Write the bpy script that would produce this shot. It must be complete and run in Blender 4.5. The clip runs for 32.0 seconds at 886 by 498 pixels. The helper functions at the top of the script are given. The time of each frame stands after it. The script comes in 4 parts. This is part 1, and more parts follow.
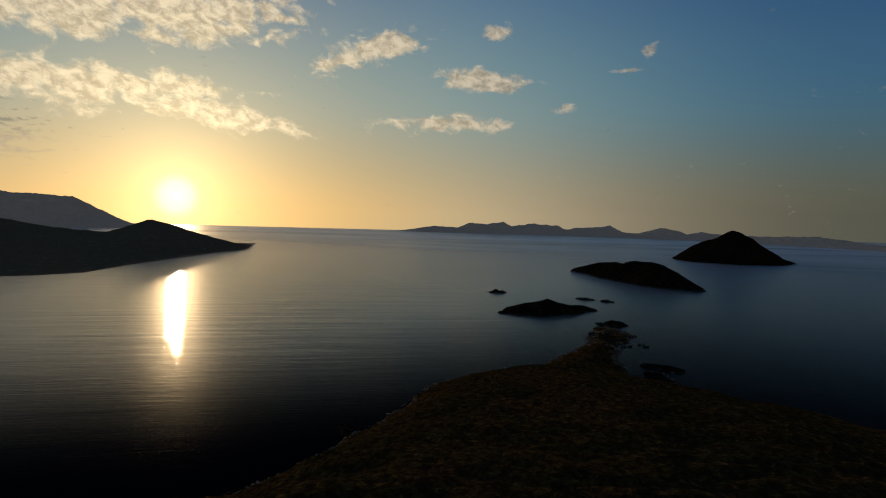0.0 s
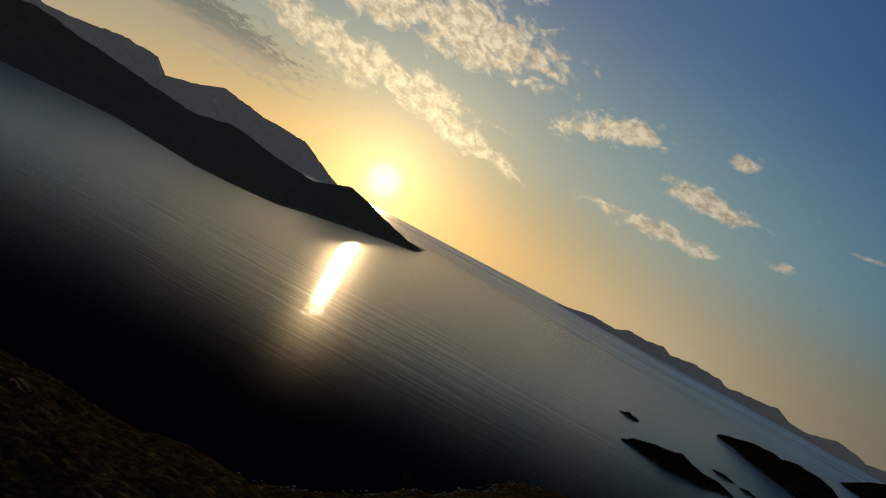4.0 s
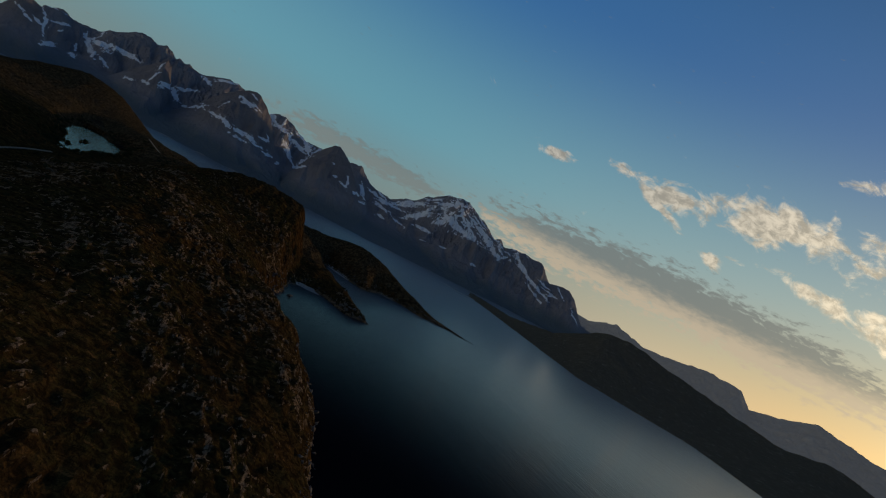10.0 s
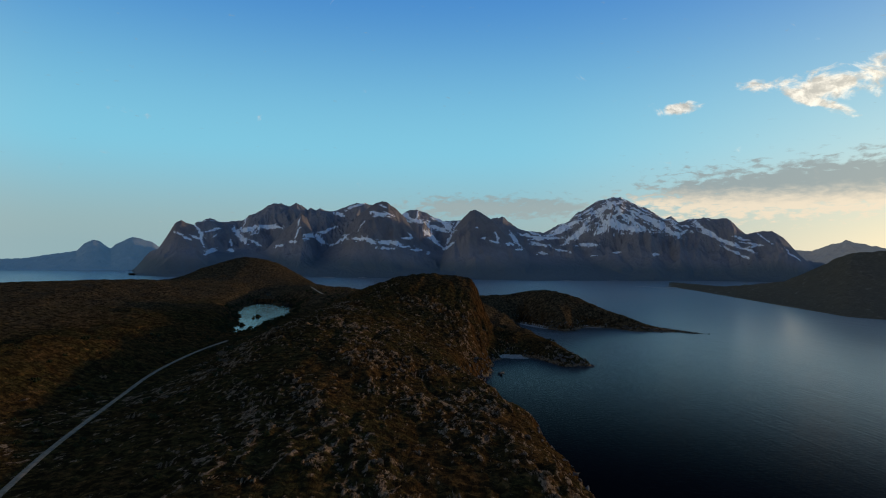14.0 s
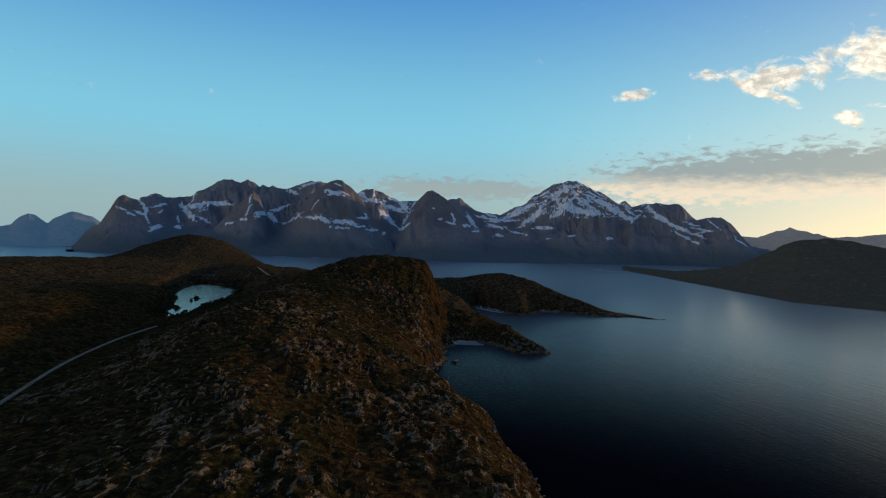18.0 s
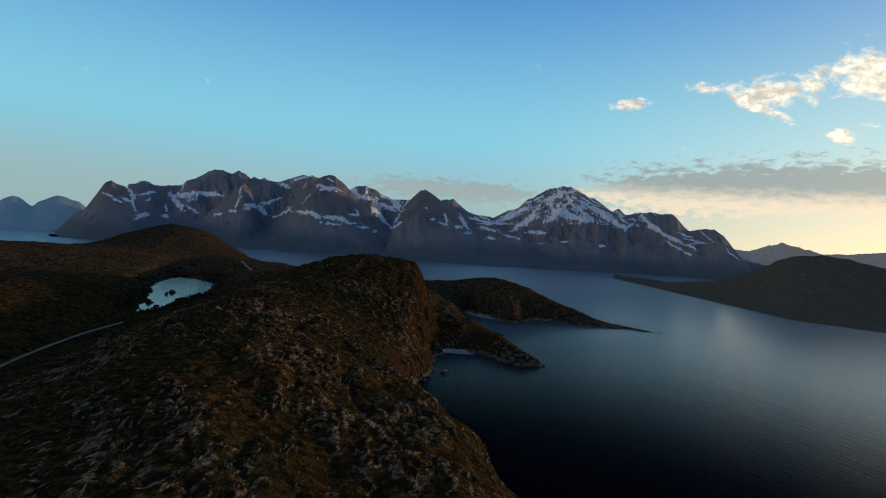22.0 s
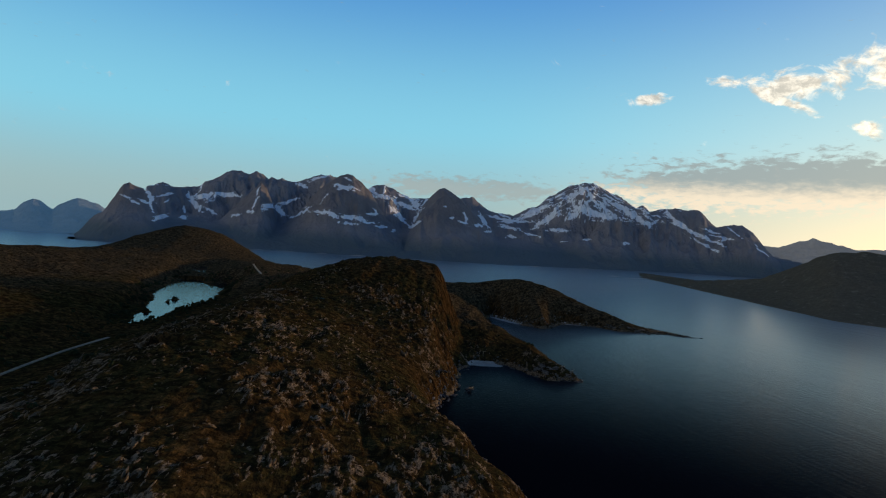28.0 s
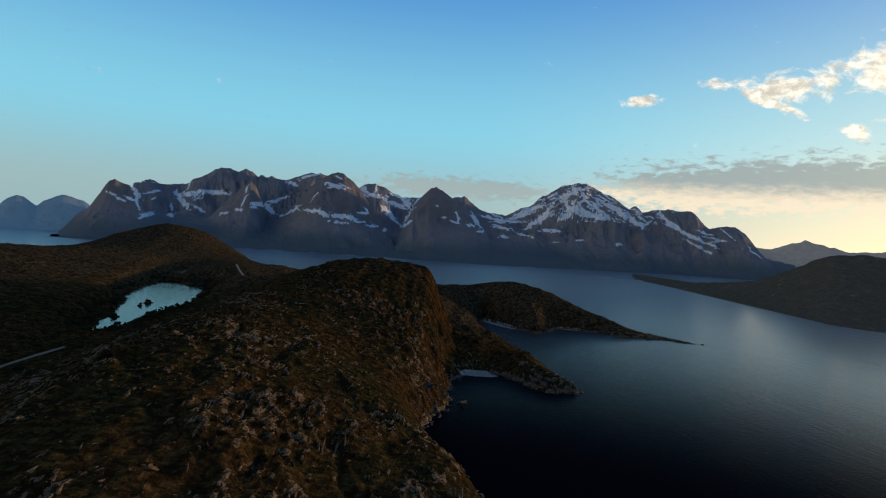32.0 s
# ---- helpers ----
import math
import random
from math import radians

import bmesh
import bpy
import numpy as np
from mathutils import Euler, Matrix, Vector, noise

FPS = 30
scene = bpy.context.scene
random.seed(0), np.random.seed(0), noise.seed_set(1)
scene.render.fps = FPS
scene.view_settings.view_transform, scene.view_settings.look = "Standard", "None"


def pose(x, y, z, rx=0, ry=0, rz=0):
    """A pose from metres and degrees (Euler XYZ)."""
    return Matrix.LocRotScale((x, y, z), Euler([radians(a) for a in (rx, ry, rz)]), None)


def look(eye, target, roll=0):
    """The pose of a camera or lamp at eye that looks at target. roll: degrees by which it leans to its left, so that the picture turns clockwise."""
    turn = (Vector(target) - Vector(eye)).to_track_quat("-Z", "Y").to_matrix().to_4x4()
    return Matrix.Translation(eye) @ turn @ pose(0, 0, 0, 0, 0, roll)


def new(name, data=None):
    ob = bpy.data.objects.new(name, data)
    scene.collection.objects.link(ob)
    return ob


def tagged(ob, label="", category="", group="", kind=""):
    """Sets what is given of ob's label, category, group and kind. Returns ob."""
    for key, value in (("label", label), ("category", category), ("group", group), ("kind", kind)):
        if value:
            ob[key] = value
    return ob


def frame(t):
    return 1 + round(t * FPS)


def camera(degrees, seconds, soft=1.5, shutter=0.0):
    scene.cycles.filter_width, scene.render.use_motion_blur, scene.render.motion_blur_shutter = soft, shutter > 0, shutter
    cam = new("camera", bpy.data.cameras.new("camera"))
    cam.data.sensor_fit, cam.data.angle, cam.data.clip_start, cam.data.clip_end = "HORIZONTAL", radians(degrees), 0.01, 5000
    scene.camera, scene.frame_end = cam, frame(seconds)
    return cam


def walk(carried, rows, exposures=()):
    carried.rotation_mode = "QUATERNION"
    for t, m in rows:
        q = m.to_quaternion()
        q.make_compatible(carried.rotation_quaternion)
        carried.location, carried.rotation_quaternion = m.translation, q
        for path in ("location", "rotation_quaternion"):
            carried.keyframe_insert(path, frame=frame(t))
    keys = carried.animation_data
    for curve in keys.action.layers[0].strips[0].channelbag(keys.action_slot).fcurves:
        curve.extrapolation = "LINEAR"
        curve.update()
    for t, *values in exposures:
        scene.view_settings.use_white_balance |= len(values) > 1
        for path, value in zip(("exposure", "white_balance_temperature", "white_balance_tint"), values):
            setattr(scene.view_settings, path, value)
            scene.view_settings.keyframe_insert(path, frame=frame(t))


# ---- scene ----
# path begin
LENS = 71.95
PATH = [
    (0.0, -163.8, -247.6, 146.9, 86.66, -1.48, -86.16),
    (0.5, -158.2, -246.1, 146.7, 85.59, -1.82, -85.81),
    (1.0, -152.6, -244.4, 146.6, 85.92, -2.37, -86.70),
    (1.5, -147.1, -242.3, 146.4, 87.02, -10.28, -86.68),
    (2.0, -141.6, -239.7, 146.1, 87.52, -20.21, -85.96),
    (2.5, -135.9, -237.0, 145.8, 86.72, -23.94, -80.86),
    (4.5, -104.0, -231.4, 141.6, 87.44, -25.82, -63.92),
    (5.0, -93.4, -225.6, 140.2, 87.08, -23.15, -57.54),
    (5.5, -82.5, -219.2, 138.8, 87.82, -24.36, -53.64),
    (6.0, -71.2, -212.2, 137.3, 88.30, -24.92, -49.90),
    (6.5, -59.6, -204.7, 135.9, 88.67, -26.74, -45.42),
    (7.0, -47.8, -196.8, 134.4, 88.65, -27.14, -41.10),
    (7.5, -36.2, -188.3, 132.8, 89.00, -28.17, -36.57),
    (8.0, -25.4, -179.1, 131.1, 88.84, -27.71, -31.33),
    (8.5, -16.0, -168.8, 129.2, 89.18, -28.85, -26.51),
    (9.0, -8.4, -157.3, 127.1, 89.50, -28.46, -21.38),
    (9.5, -2.9, -144.8, 125.0, 90.30, -27.55, -17.16),
    (10.0, 0.5, -131.4, 123.3, 90.30, -27.91, -12.73),
    (10.5, 2.1, -117.7, 121.9, 91.09, -28.18, -8.46),
    (11.0, 2.2, -104.7, 121.0, 91.12, -26.12, -3.02),
    (11.5, 1.3, -93.0, 120.3, 90.16, -13.82, 3.18),
    (12.0, 0.3, -82.7, 119.8, 90.49, -3.24, 4.60),
    (12.5, -0.5, -73.8, 119.4, 90.51, -1.71, 2.83),
    (13.0, -1.2, -66.1, 119.1, 90.15, -2.55, 2.05),
    (13.5, -1.3, -59.5, 118.7, 90.68, -2.13, 3.53),
    (14.0, -1.1, -53.6, 118.3, 90.56, -0.89, 3.13),
    (14.5, -0.6, -48.2, 118.0, 89.92, -0.64, 1.48),
    (15.0, -0.3, -43.2, 117.8, 89.64, -2.03, 0.06),
    (15.5, -0.0, -38.3, 117.6, 89.45, -2.56, 0.30),
    (17.5, 0.9, -21.8, 118.6, 88.99, -2.96, -0.37),
    (18.0, 0.9, -17.6, 118.8, 88.86, -1.82, -0.95),
    (18.5, 0.7, -13.3, 119.1, 89.21, -3.12, -1.50),
    (19.0, 0.5, -9.0, 119.5, 89.14, -3.64, -1.15),
    (19.5, 0.3, -4.6, 119.7, 88.93, -4.00, -1.37),
    (20.0, 0.0, 0.0, 120.0, 89.18, -4.02, -2.23),
    (20.5, -0.2, 4.7, 120.1, 89.44, -4.04, -1.87),
    (21.0, -0.4, 9.6, 120.1, 89.48, -4.44, -1.13),
    (21.5, -0.5, 14.6, 120.0, 89.26, -3.51, -1.55),
    (22.0, -0.5, 19.7, 119.9, 88.94, -4.23, -1.77),
    (22.5, -0.6, 24.8, 119.7, 89.25, -3.69, -1.03),
    (23.0, -0.6, 29.9, 119.7, 89.03, -3.00, -0.26),
    (23.5, -0.9, 35.0, 119.9, 88.97, -2.47, -0.89),
    (24.0, -1.2, 39.9, 120.1, 89.08, -2.73, -1.19),
    (24.5, -1.6, 44.9, 120.4, 89.10, -3.24, -0.71),
    (25.0, -1.9, 49.7, 120.7, 89.10, -3.54, -1.08),
    (25.5, -2.2, 54.5, 120.9, 89.10, -3.03, -1.30),
    (27.5, -3.1, 74.9, 121.3, 88.54, -3.78, -0.66),
    (28.0, -3.3, 80.1, 121.4, 88.69, -3.69, -0.00),
    (28.5, -3.5, 85.2, 121.5, 88.71, -2.84, 0.22),
    (29.0, -3.8, 90.2, 121.6, 88.74, -2.79, -0.09),
    (29.5, -4.2, 95.2, 121.8, 88.77, -2.57, -0.35),
    (30.0, -4.6, 100.1, 122.0, 88.86, -3.28, -0.48),
    (30.5, -4.8, 104.9, 122.2, 89.22, -3.63, 0.23),
    (31.0, -4.6, 109.4, 122.5, 89.26, -3.34, 0.81),
    (31.5, -4.1, 113.5, 122.6, 88.93, -2.85, 0.33),
    (32.0, -3.3, 117.4, 122.6, 88.70, -4.06, -0.78),
]
# path end
cam = camera(LENS, 32.0, soft=1.1)
walk(cam, [(r[0], pose(*r[1:])) for r in PATH],
     exposures=[(0.0, -1.35, 7500, 10), (5.0, -1.35, 7700, 10), (7.0, -1.65, 7600, 10), (9.0, -1.42, 7400, 10), (10.5, -0.82, 7000, 10), (12.0, -0.28, 6800, 10), (15.0, -0.12, 6850, 10), (32.0, 0.0, 7000, 10)])

# ---- sky and sun ----
SUN_AZ, SUN_EL = 62.6, 5.0          # degrees clockwise from +y, and up
DISC_EL = 0.9


def heading(az, el):
    a, e = radians(az), radians(el)
    return Vector((math.sin(a) * math.cos(e), math.cos(a) * math.cos(e), math.sin(e)))


def nodes_of(tree):
    tree.nodes.clear()
    return tree.nodes, tree.links


class G:
    """Small helper to wire node trees."""

    def __init__(self, tree):
        self.t = tree

    def n(self, kind, **props):
        node = self.t.nodes.new(kind)
        for k, v in props.items():
            if k in node.inputs:
                node.inputs[k].default_value = v
            elif k == "operation":
                node.operation = v
            elif k == "data_type":
                node.data_type = v
            elif k == "blend_type":
                node.blend_type = v
            elif k == "interpolation_type":
                node.interpolation_type = v
            elif k == "feature":
                node.feature = v
            elif k == "noise_dimensions":
                node.noise_dimensions = v
        return node

    def link(self, a, b):
        self.t.links.new(a, b)

    def put(self, socket, v):
        if isinstance(v, bpy.types.NodeSocket):
            self.t.links.new(v, socket)
        else:
            socket.default_value = v

    def math(self, op, a, b=0.0, c=0.0, clamp=False):
        m = self.n("ShaderNodeMath", operation=op)
        m.use_clamp = clamp
        for i, v in enumerate((a, b, c)):
            self.put(m.inputs[i], v)
        return m.outputs[0]

    def vmath(self, op, a, b=(0, 0, 0)):
        m = self.n("ShaderNodeVectorMath", operation=op)
        self.put(m.inputs[0], a)
        if op == "SCALE":
            self.put(m.inputs["Scale"], b)
        else:
            self.put(m.inputs[1], b)
        return m.outputs["Value"] if op in ("DOT_PRODUCT", "LENGTH") else m.outputs[0]

    def step(self, v, lo, hi, a=0.0, b=1.0):
        m = self.n("ShaderNodeMapRange", interpolation_type="SMOOTHSTEP")
        for i, x in enumerate((v, lo, hi, a, b)):
            self.put(m.inputs[i], x)
        return m.outputs[0]

    def noise(self, vec, scale, detail=4.0, rough=0.55, distort=0.0):
        m = self.n("ShaderNodeTexNoise")
        self.put(m.inputs["Vector"], vec)
        m.inputs["Scale"].default_value = scale
        m.inputs["Detail"].default_value = detail
        m.inputs["Roughness"].default_value = rough
        m.inputs["Distortion"].default_value = distort
        return m.outputs["Fac"]

    def mix(self, f, a, b, blend="MIX"):
        m = self.n("ShaderNodeMix", data_type="RGBA", blend_type=blend)
        self.put(m.inputs[0], f)
        for s, v in ((m.inputs[6], a), (m.inputs[7], b)):
            self.put(s, (*v, 1.0) if isinstance(v, tuple) and len(v) == 3 else v)
        return m.outputs[2]


def build_world():
    world = bpy.data.worlds.new("evening_sky")
    scene.world = world
    world.use_nodes = True
    nodes_of(world.node_tree)
    g = G(world.node_tree)
    out = g.n("ShaderNodeOutputWorld")
    bg = g.n("ShaderNodeBackground")
    g.link(bg.outputs[0], out.inputs[0])
    way = g.n("ShaderNodeTexCoord").outputs["Generated"]
    sep = g.n("ShaderNodeSeparateXYZ")
    g.link(way, sep.inputs[0])
    x, y, z = sep.outputs
    # below the horizon the air goes on as it is just above it
    comb = g.n("ShaderNodeCombineXYZ")
    g.link(x, comb.inputs[0])
    g.link(y, comb.inputs[1])
    g.put(comb.inputs[2], g.math("MAXIMUM", z, 0.012))
    up = g.vmath("NORMALIZE", comb.outputs[0])
    sky = g.n("ShaderNodeTexSky")
    sky.sky_type = "NISHITA"
    sky.sun_disc = False
    sky.sun_elevation = radians(SUN_EL)
    sky.sun_rotation = radians(SUN_AZ)
    sky.altitude = 100
    sky.air_density = 1.0
    sky.dust_density = 1.2
    sky.ozone_density = 1.5
    g.link(up, sky.inputs[0])
    el = g.math("MULTIPLY", g.math("ARCSINE", z), 57.2958)
    az = g.math("MULTIPLY", g.math("ARCTAN2", x, y), 57.2958)
    toward = g.vmath("DOT_PRODUCT", way, tuple(heading(SUN_AZ, DISC_EL)))
    off = g.math("MULTIPLY", g.math("ARCCOSINE", g.math("MINIMUM", toward, 1.0)), 57.2958)
    # clear evening air: deep blue above, turquoise half way, grey-blue at the horizon, gold under the sun
    clear = g.mix(g.step(el, 1.5, 10.0), (0.36, 0.58, 0.66), (0.25, 0.74, 1.02))
    clear = g.mix(g.step(el, 8.0, 26.0), clear, (0.055, 0.30, 0.82))
    clear = g.mix(g.step(el, 22.0, 55.0), clear, (0.012, 0.055, 0.17))
    back = g.step(off, 96.0, 140.0)
    dusk = g.mix(g.step(el, 4.0, 45.0), (0.85, 0.85, 0.85), (0.10, 0.16, 0.26))
    clear = g.mix(g.math("MULTIPLY", back, 0.85), clear, dusk)
    gold = g.math("MULTIPLY", g.step(off, 62.0, 12.0), g.math("EXPONENT", g.math("MULTIPLY", g.math("MAXIMUM", el, 0.0), -0.13)))
    clear = g.mix(gold, clear, g.mix(g.step(off, 10.0, 34.0), (1.35, 1.06, 0.58), (1.50, 1.30, 0.90)))
    # sky past azimuth 82 is dimmed to stand in for lens falloff
    clear = g.mix(g.step(az, 82.0, 122.0), clear, g.vmath("MULTIPLY", clear, g.mix(g.step(el, 1.0, 13.0), (0.60, 0.46, 0.38), (0.34, 0.46, 0.66))))
    base = g.mix(0.2, clear, g.vmath("SCALE", sky.outputs[0], 0.10))
    # altocumulus fields: (azimuth, elevation, half width, half height, tilt of the streak, weight)
    fields = ((24.5, 14.3, 2.5, 0.8, -0.1, 0.66), (31, 14.2, 5.5, 1.5, 0.15, 0.80), (28, 12.7, 3.6, 0.6, -0.48, 0.78), (34, 10.2, 2.0, 0.7, -0.3, 0.66), (39, 15.0, 8, 2.2, 0.12, 0.86), (52, 15.2, 12, 2.8, 0.06, 0.92), (64, 16.2, 9, 3.2, 0.05, 0.92), (63, 21.5, 6, 2.0, 0.1, 0.7),
              (44, 20.5, 4, 1.2, 0.2, 0.50), (43, 10.8, 6, 1.2, -0.1, 0.74), (55, 9.8, 12, 2.3, -0.06, 0.90), (66, 8.0, 10, 1.3, -0.14, 0.80), (18.2, 12.95, 2.0, 0.62, 0.1, 0.80),
              (79, 14.4, 6.0, 1.7, 0.30, 0.90), (90.7, 16.2, 2.0, 0.8, 0.1, 0.66), (90, 12.1, 5.5, 1.2, -0.10, 0.82), (86, 8.3, 7.5, 0.9, 0.0, 0.78), (97, 9.6, 1.8, 0.7, 0.2, 0.62), (104.2, 14.5, 1.6, 1.0, 0.3, 0.66),
              (102.4, 12.9, 2.2, 0.35, 0.0, 0.6), (-31.2, 11.5, 3, 0.6, 0.0, 0.42))
    mask = 0.0
    for a0, e0, wa, we, tilt, weight in fields:
        da = g.math("SUBTRACT", az, a0)
        de = g.math("SUBTRACT", g.math("SUBTRACT", el, e0), g.math("MULTIPLY", da, tilt))
        q = g.math("ADD", g.math("POWER", g.math("ABSOLUTE", g.math("DIVIDE", da, wa)), 2.0), g.math("POWER", g.math("ABSOLUTE", g.math("DIVIDE", de, we)), 2.0))
        m = g.math("MULTIPLY", g.math("EXPONENT", g.math("MULTIPLY", q, -1.0)), weight)
        mask = m if mask == 0.0 else g.math("MAXIMUM", mask, m)
    plane = g.n("ShaderNodeCombineXYZ")
    g.put(plane.inputs[0], az)
    g.put(plane.inputs[1], g.math("MULTIPLY", g.math("ADD", el, g.math("MULTIPLY", az, 0.12)), 1.5))
    fine = g.noise(plane.outputs[0], 0.42, 8.0, 0.62, 0.5)
    coarse = g.noise(plane.outputs[0], 0.13, 3.0, 0.5, 0.4)
    body = g.math("SUBTRACT", g.math("ADD", g.math("MULTIPLY", fine, 0.60), g.math("MULTIPLY", coarse, 0.9)), 0.19)
    puff = g.step(g.math("ADD", g.math("ADD", body, mask), g.math("MULTIPLY", g.math("SUBTRACT", fine, 0.5), 1.1)), 0.91, 1.29)
    # long grey bank of stratus low over the sound
    da = g.math("SUBTRACT", az, 33.0)
    de = g.math("DIVIDE", g.math("SUBTRACT", el, g.math("SUBTRACT", 6.1, g.math("MULTIPLY", g.math("ABSOLUTE", g.math("SUBTRACT", az, 33.0)), 0.05))), 2.3)
    q = g.math("ADD", g.math("POWER", g.math("ABSOLUTE", g.math("DIVIDE", da, 19.0)), 4.0), g.math("POWER", g.math("ABSOLUTE", de), 2.0))
    bank = g.math("EXPONENT", g.math("MULTIPLY", q, -1.0))
    q = g.math("ADD", g.math("POWER", g.math("ABSOLUTE", g.math("DIVIDE", g.math("SUBTRACT", az, 2.0), 9.0)), 4.0), g.math("POWER", g.math("ABSOLUTE", g.math("DIVIDE", g.math("SUBTRACT", el, 4.5), 1.1)), 2.0))
    bank = g.math("MAXIMUM", bank, g.math("MULTIPLY", g.math("EXPONENT", g.math("MULTIPLY", q, -1.0)), 0.80))
    stretched = g.n("ShaderNodeCombineXYZ")
    g.put(stretched.inputs[0], g.math("MULTIPLY", az, 0.26))
    g.put(stretched.inputs[1], g.math("MULTIPLY", el, 0.7))
    ragged = g.noise(stretched.outputs[0], 3.0, 8.0, 0.6, 0.3)
    bankf = g.step(g.math("ADD", g.math("MULTIPLY", bank, 0.80), g.math("MULTIPLY", g.math("SUBTRACT", ragged, 0.2), 1.5)), 0.66, 0.98)
    # sunlit cloud is as bright as the sky round the sun, and warm; thick bank is grey
    glow = g.math("EXPONENT", g.math("MULTIPLY", off, -0.045))
    lit = g.mix(glow, (0.62, 0.62, 0.63), (2.7, 2.3, 1.6))
    crinkle = g.noise(plane.outputs[0], 0.9, 6.0, 0.65, 0.4)
    lit = g.vmath("SCALE", lit, g.step(crinkle, 0.35, 0.65, 0.65, 1.3))
    sky1 = g.mix(g.math("MULTIPLY", puff, 0.85), base, lit)
    grey = g.mix(g.step(g.math("SUBTRACT", el, g.math("MULTIPLY", ragged, 2.0)), 3.4, 5.4), (0.96, 0.83, 0.66), (0.31, 0.375, 0.405))
    grey = g.mix(g.step(az, 16.0, 9.0, 0.0, 0.85), grey, (0.25, 0.37, 0.43))
    sky2 = g.mix(g.math("MULTIPLY", bankf, 0.85), sky1, grey)
    # the sun's own disc, a ring of glare painted round it, and the bright air
    disc = g.math("ADD", g.math("MULTIPLY", g.step(off, 0.9, 2.1, 1.0, 0.0), 2.2), g.math("MULTIPLY", g.step(off, 0.18, 0.40, 1.0, 0.0), 45.0))
    halo = g.math("MULTIPLY", g.math("EXPONENT", g.math("MULTIPLY", off, -0.36)), 2.1)
    wide = g.math("MULTIPLY", g.math("EXPONENT", g.math("MULTIPLY", off, -0.11)), 1.16)
    total = g.math("ADD", disc, g.math("ADD", halo, wide))
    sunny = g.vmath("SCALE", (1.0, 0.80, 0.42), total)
    g.link(g.vmath("ADD", sky2, sunny), bg.inputs[0])
    bg.inputs[1].default_value = 1.0
    world.cycles.sampling_method = "MANUAL"
    world.cycles.sample_map_resolution = 1024


build_world()

sun_data = bpy.data.lights.new("sun", "SUN")
sun_data.energy = 1.8
sun_data.angle = radians(1.5)
sun_data.color = (1.0, 0.72, 0.42)
sun = new("sun", sun_data)
sun.matrix_world = look((0, 0, 0), tuple(-heading(SUN_AZ, SUN_EL)))
tagged(sun, kind="structure")


# ---- materials ----
def material(name):
    m = bpy.data.materials.new(name)
    m.use_nodes = True
    nodes_of(m.node_tree)
    g = G(m.node_tree)
    out = g.n("ShaderNodeOutputMaterial")
    b = g.n("ShaderNodeBsdfPrincipled")
    g.link(b.outputs[0], out.inputs[0])
    geo = g.n("ShaderNodeNewGeometry")
    return m, g, b, geo.outputs["Position"], geo.outputs["True Normal"]


def bump(g, b, height, strength, distance):
    n = g.n("ShaderNodeBump", Strength=strength, Distance=distance)
    g.link(height, n.inputs["Height"])
    g.link(n.outputs[0], b.inputs["Normal"])


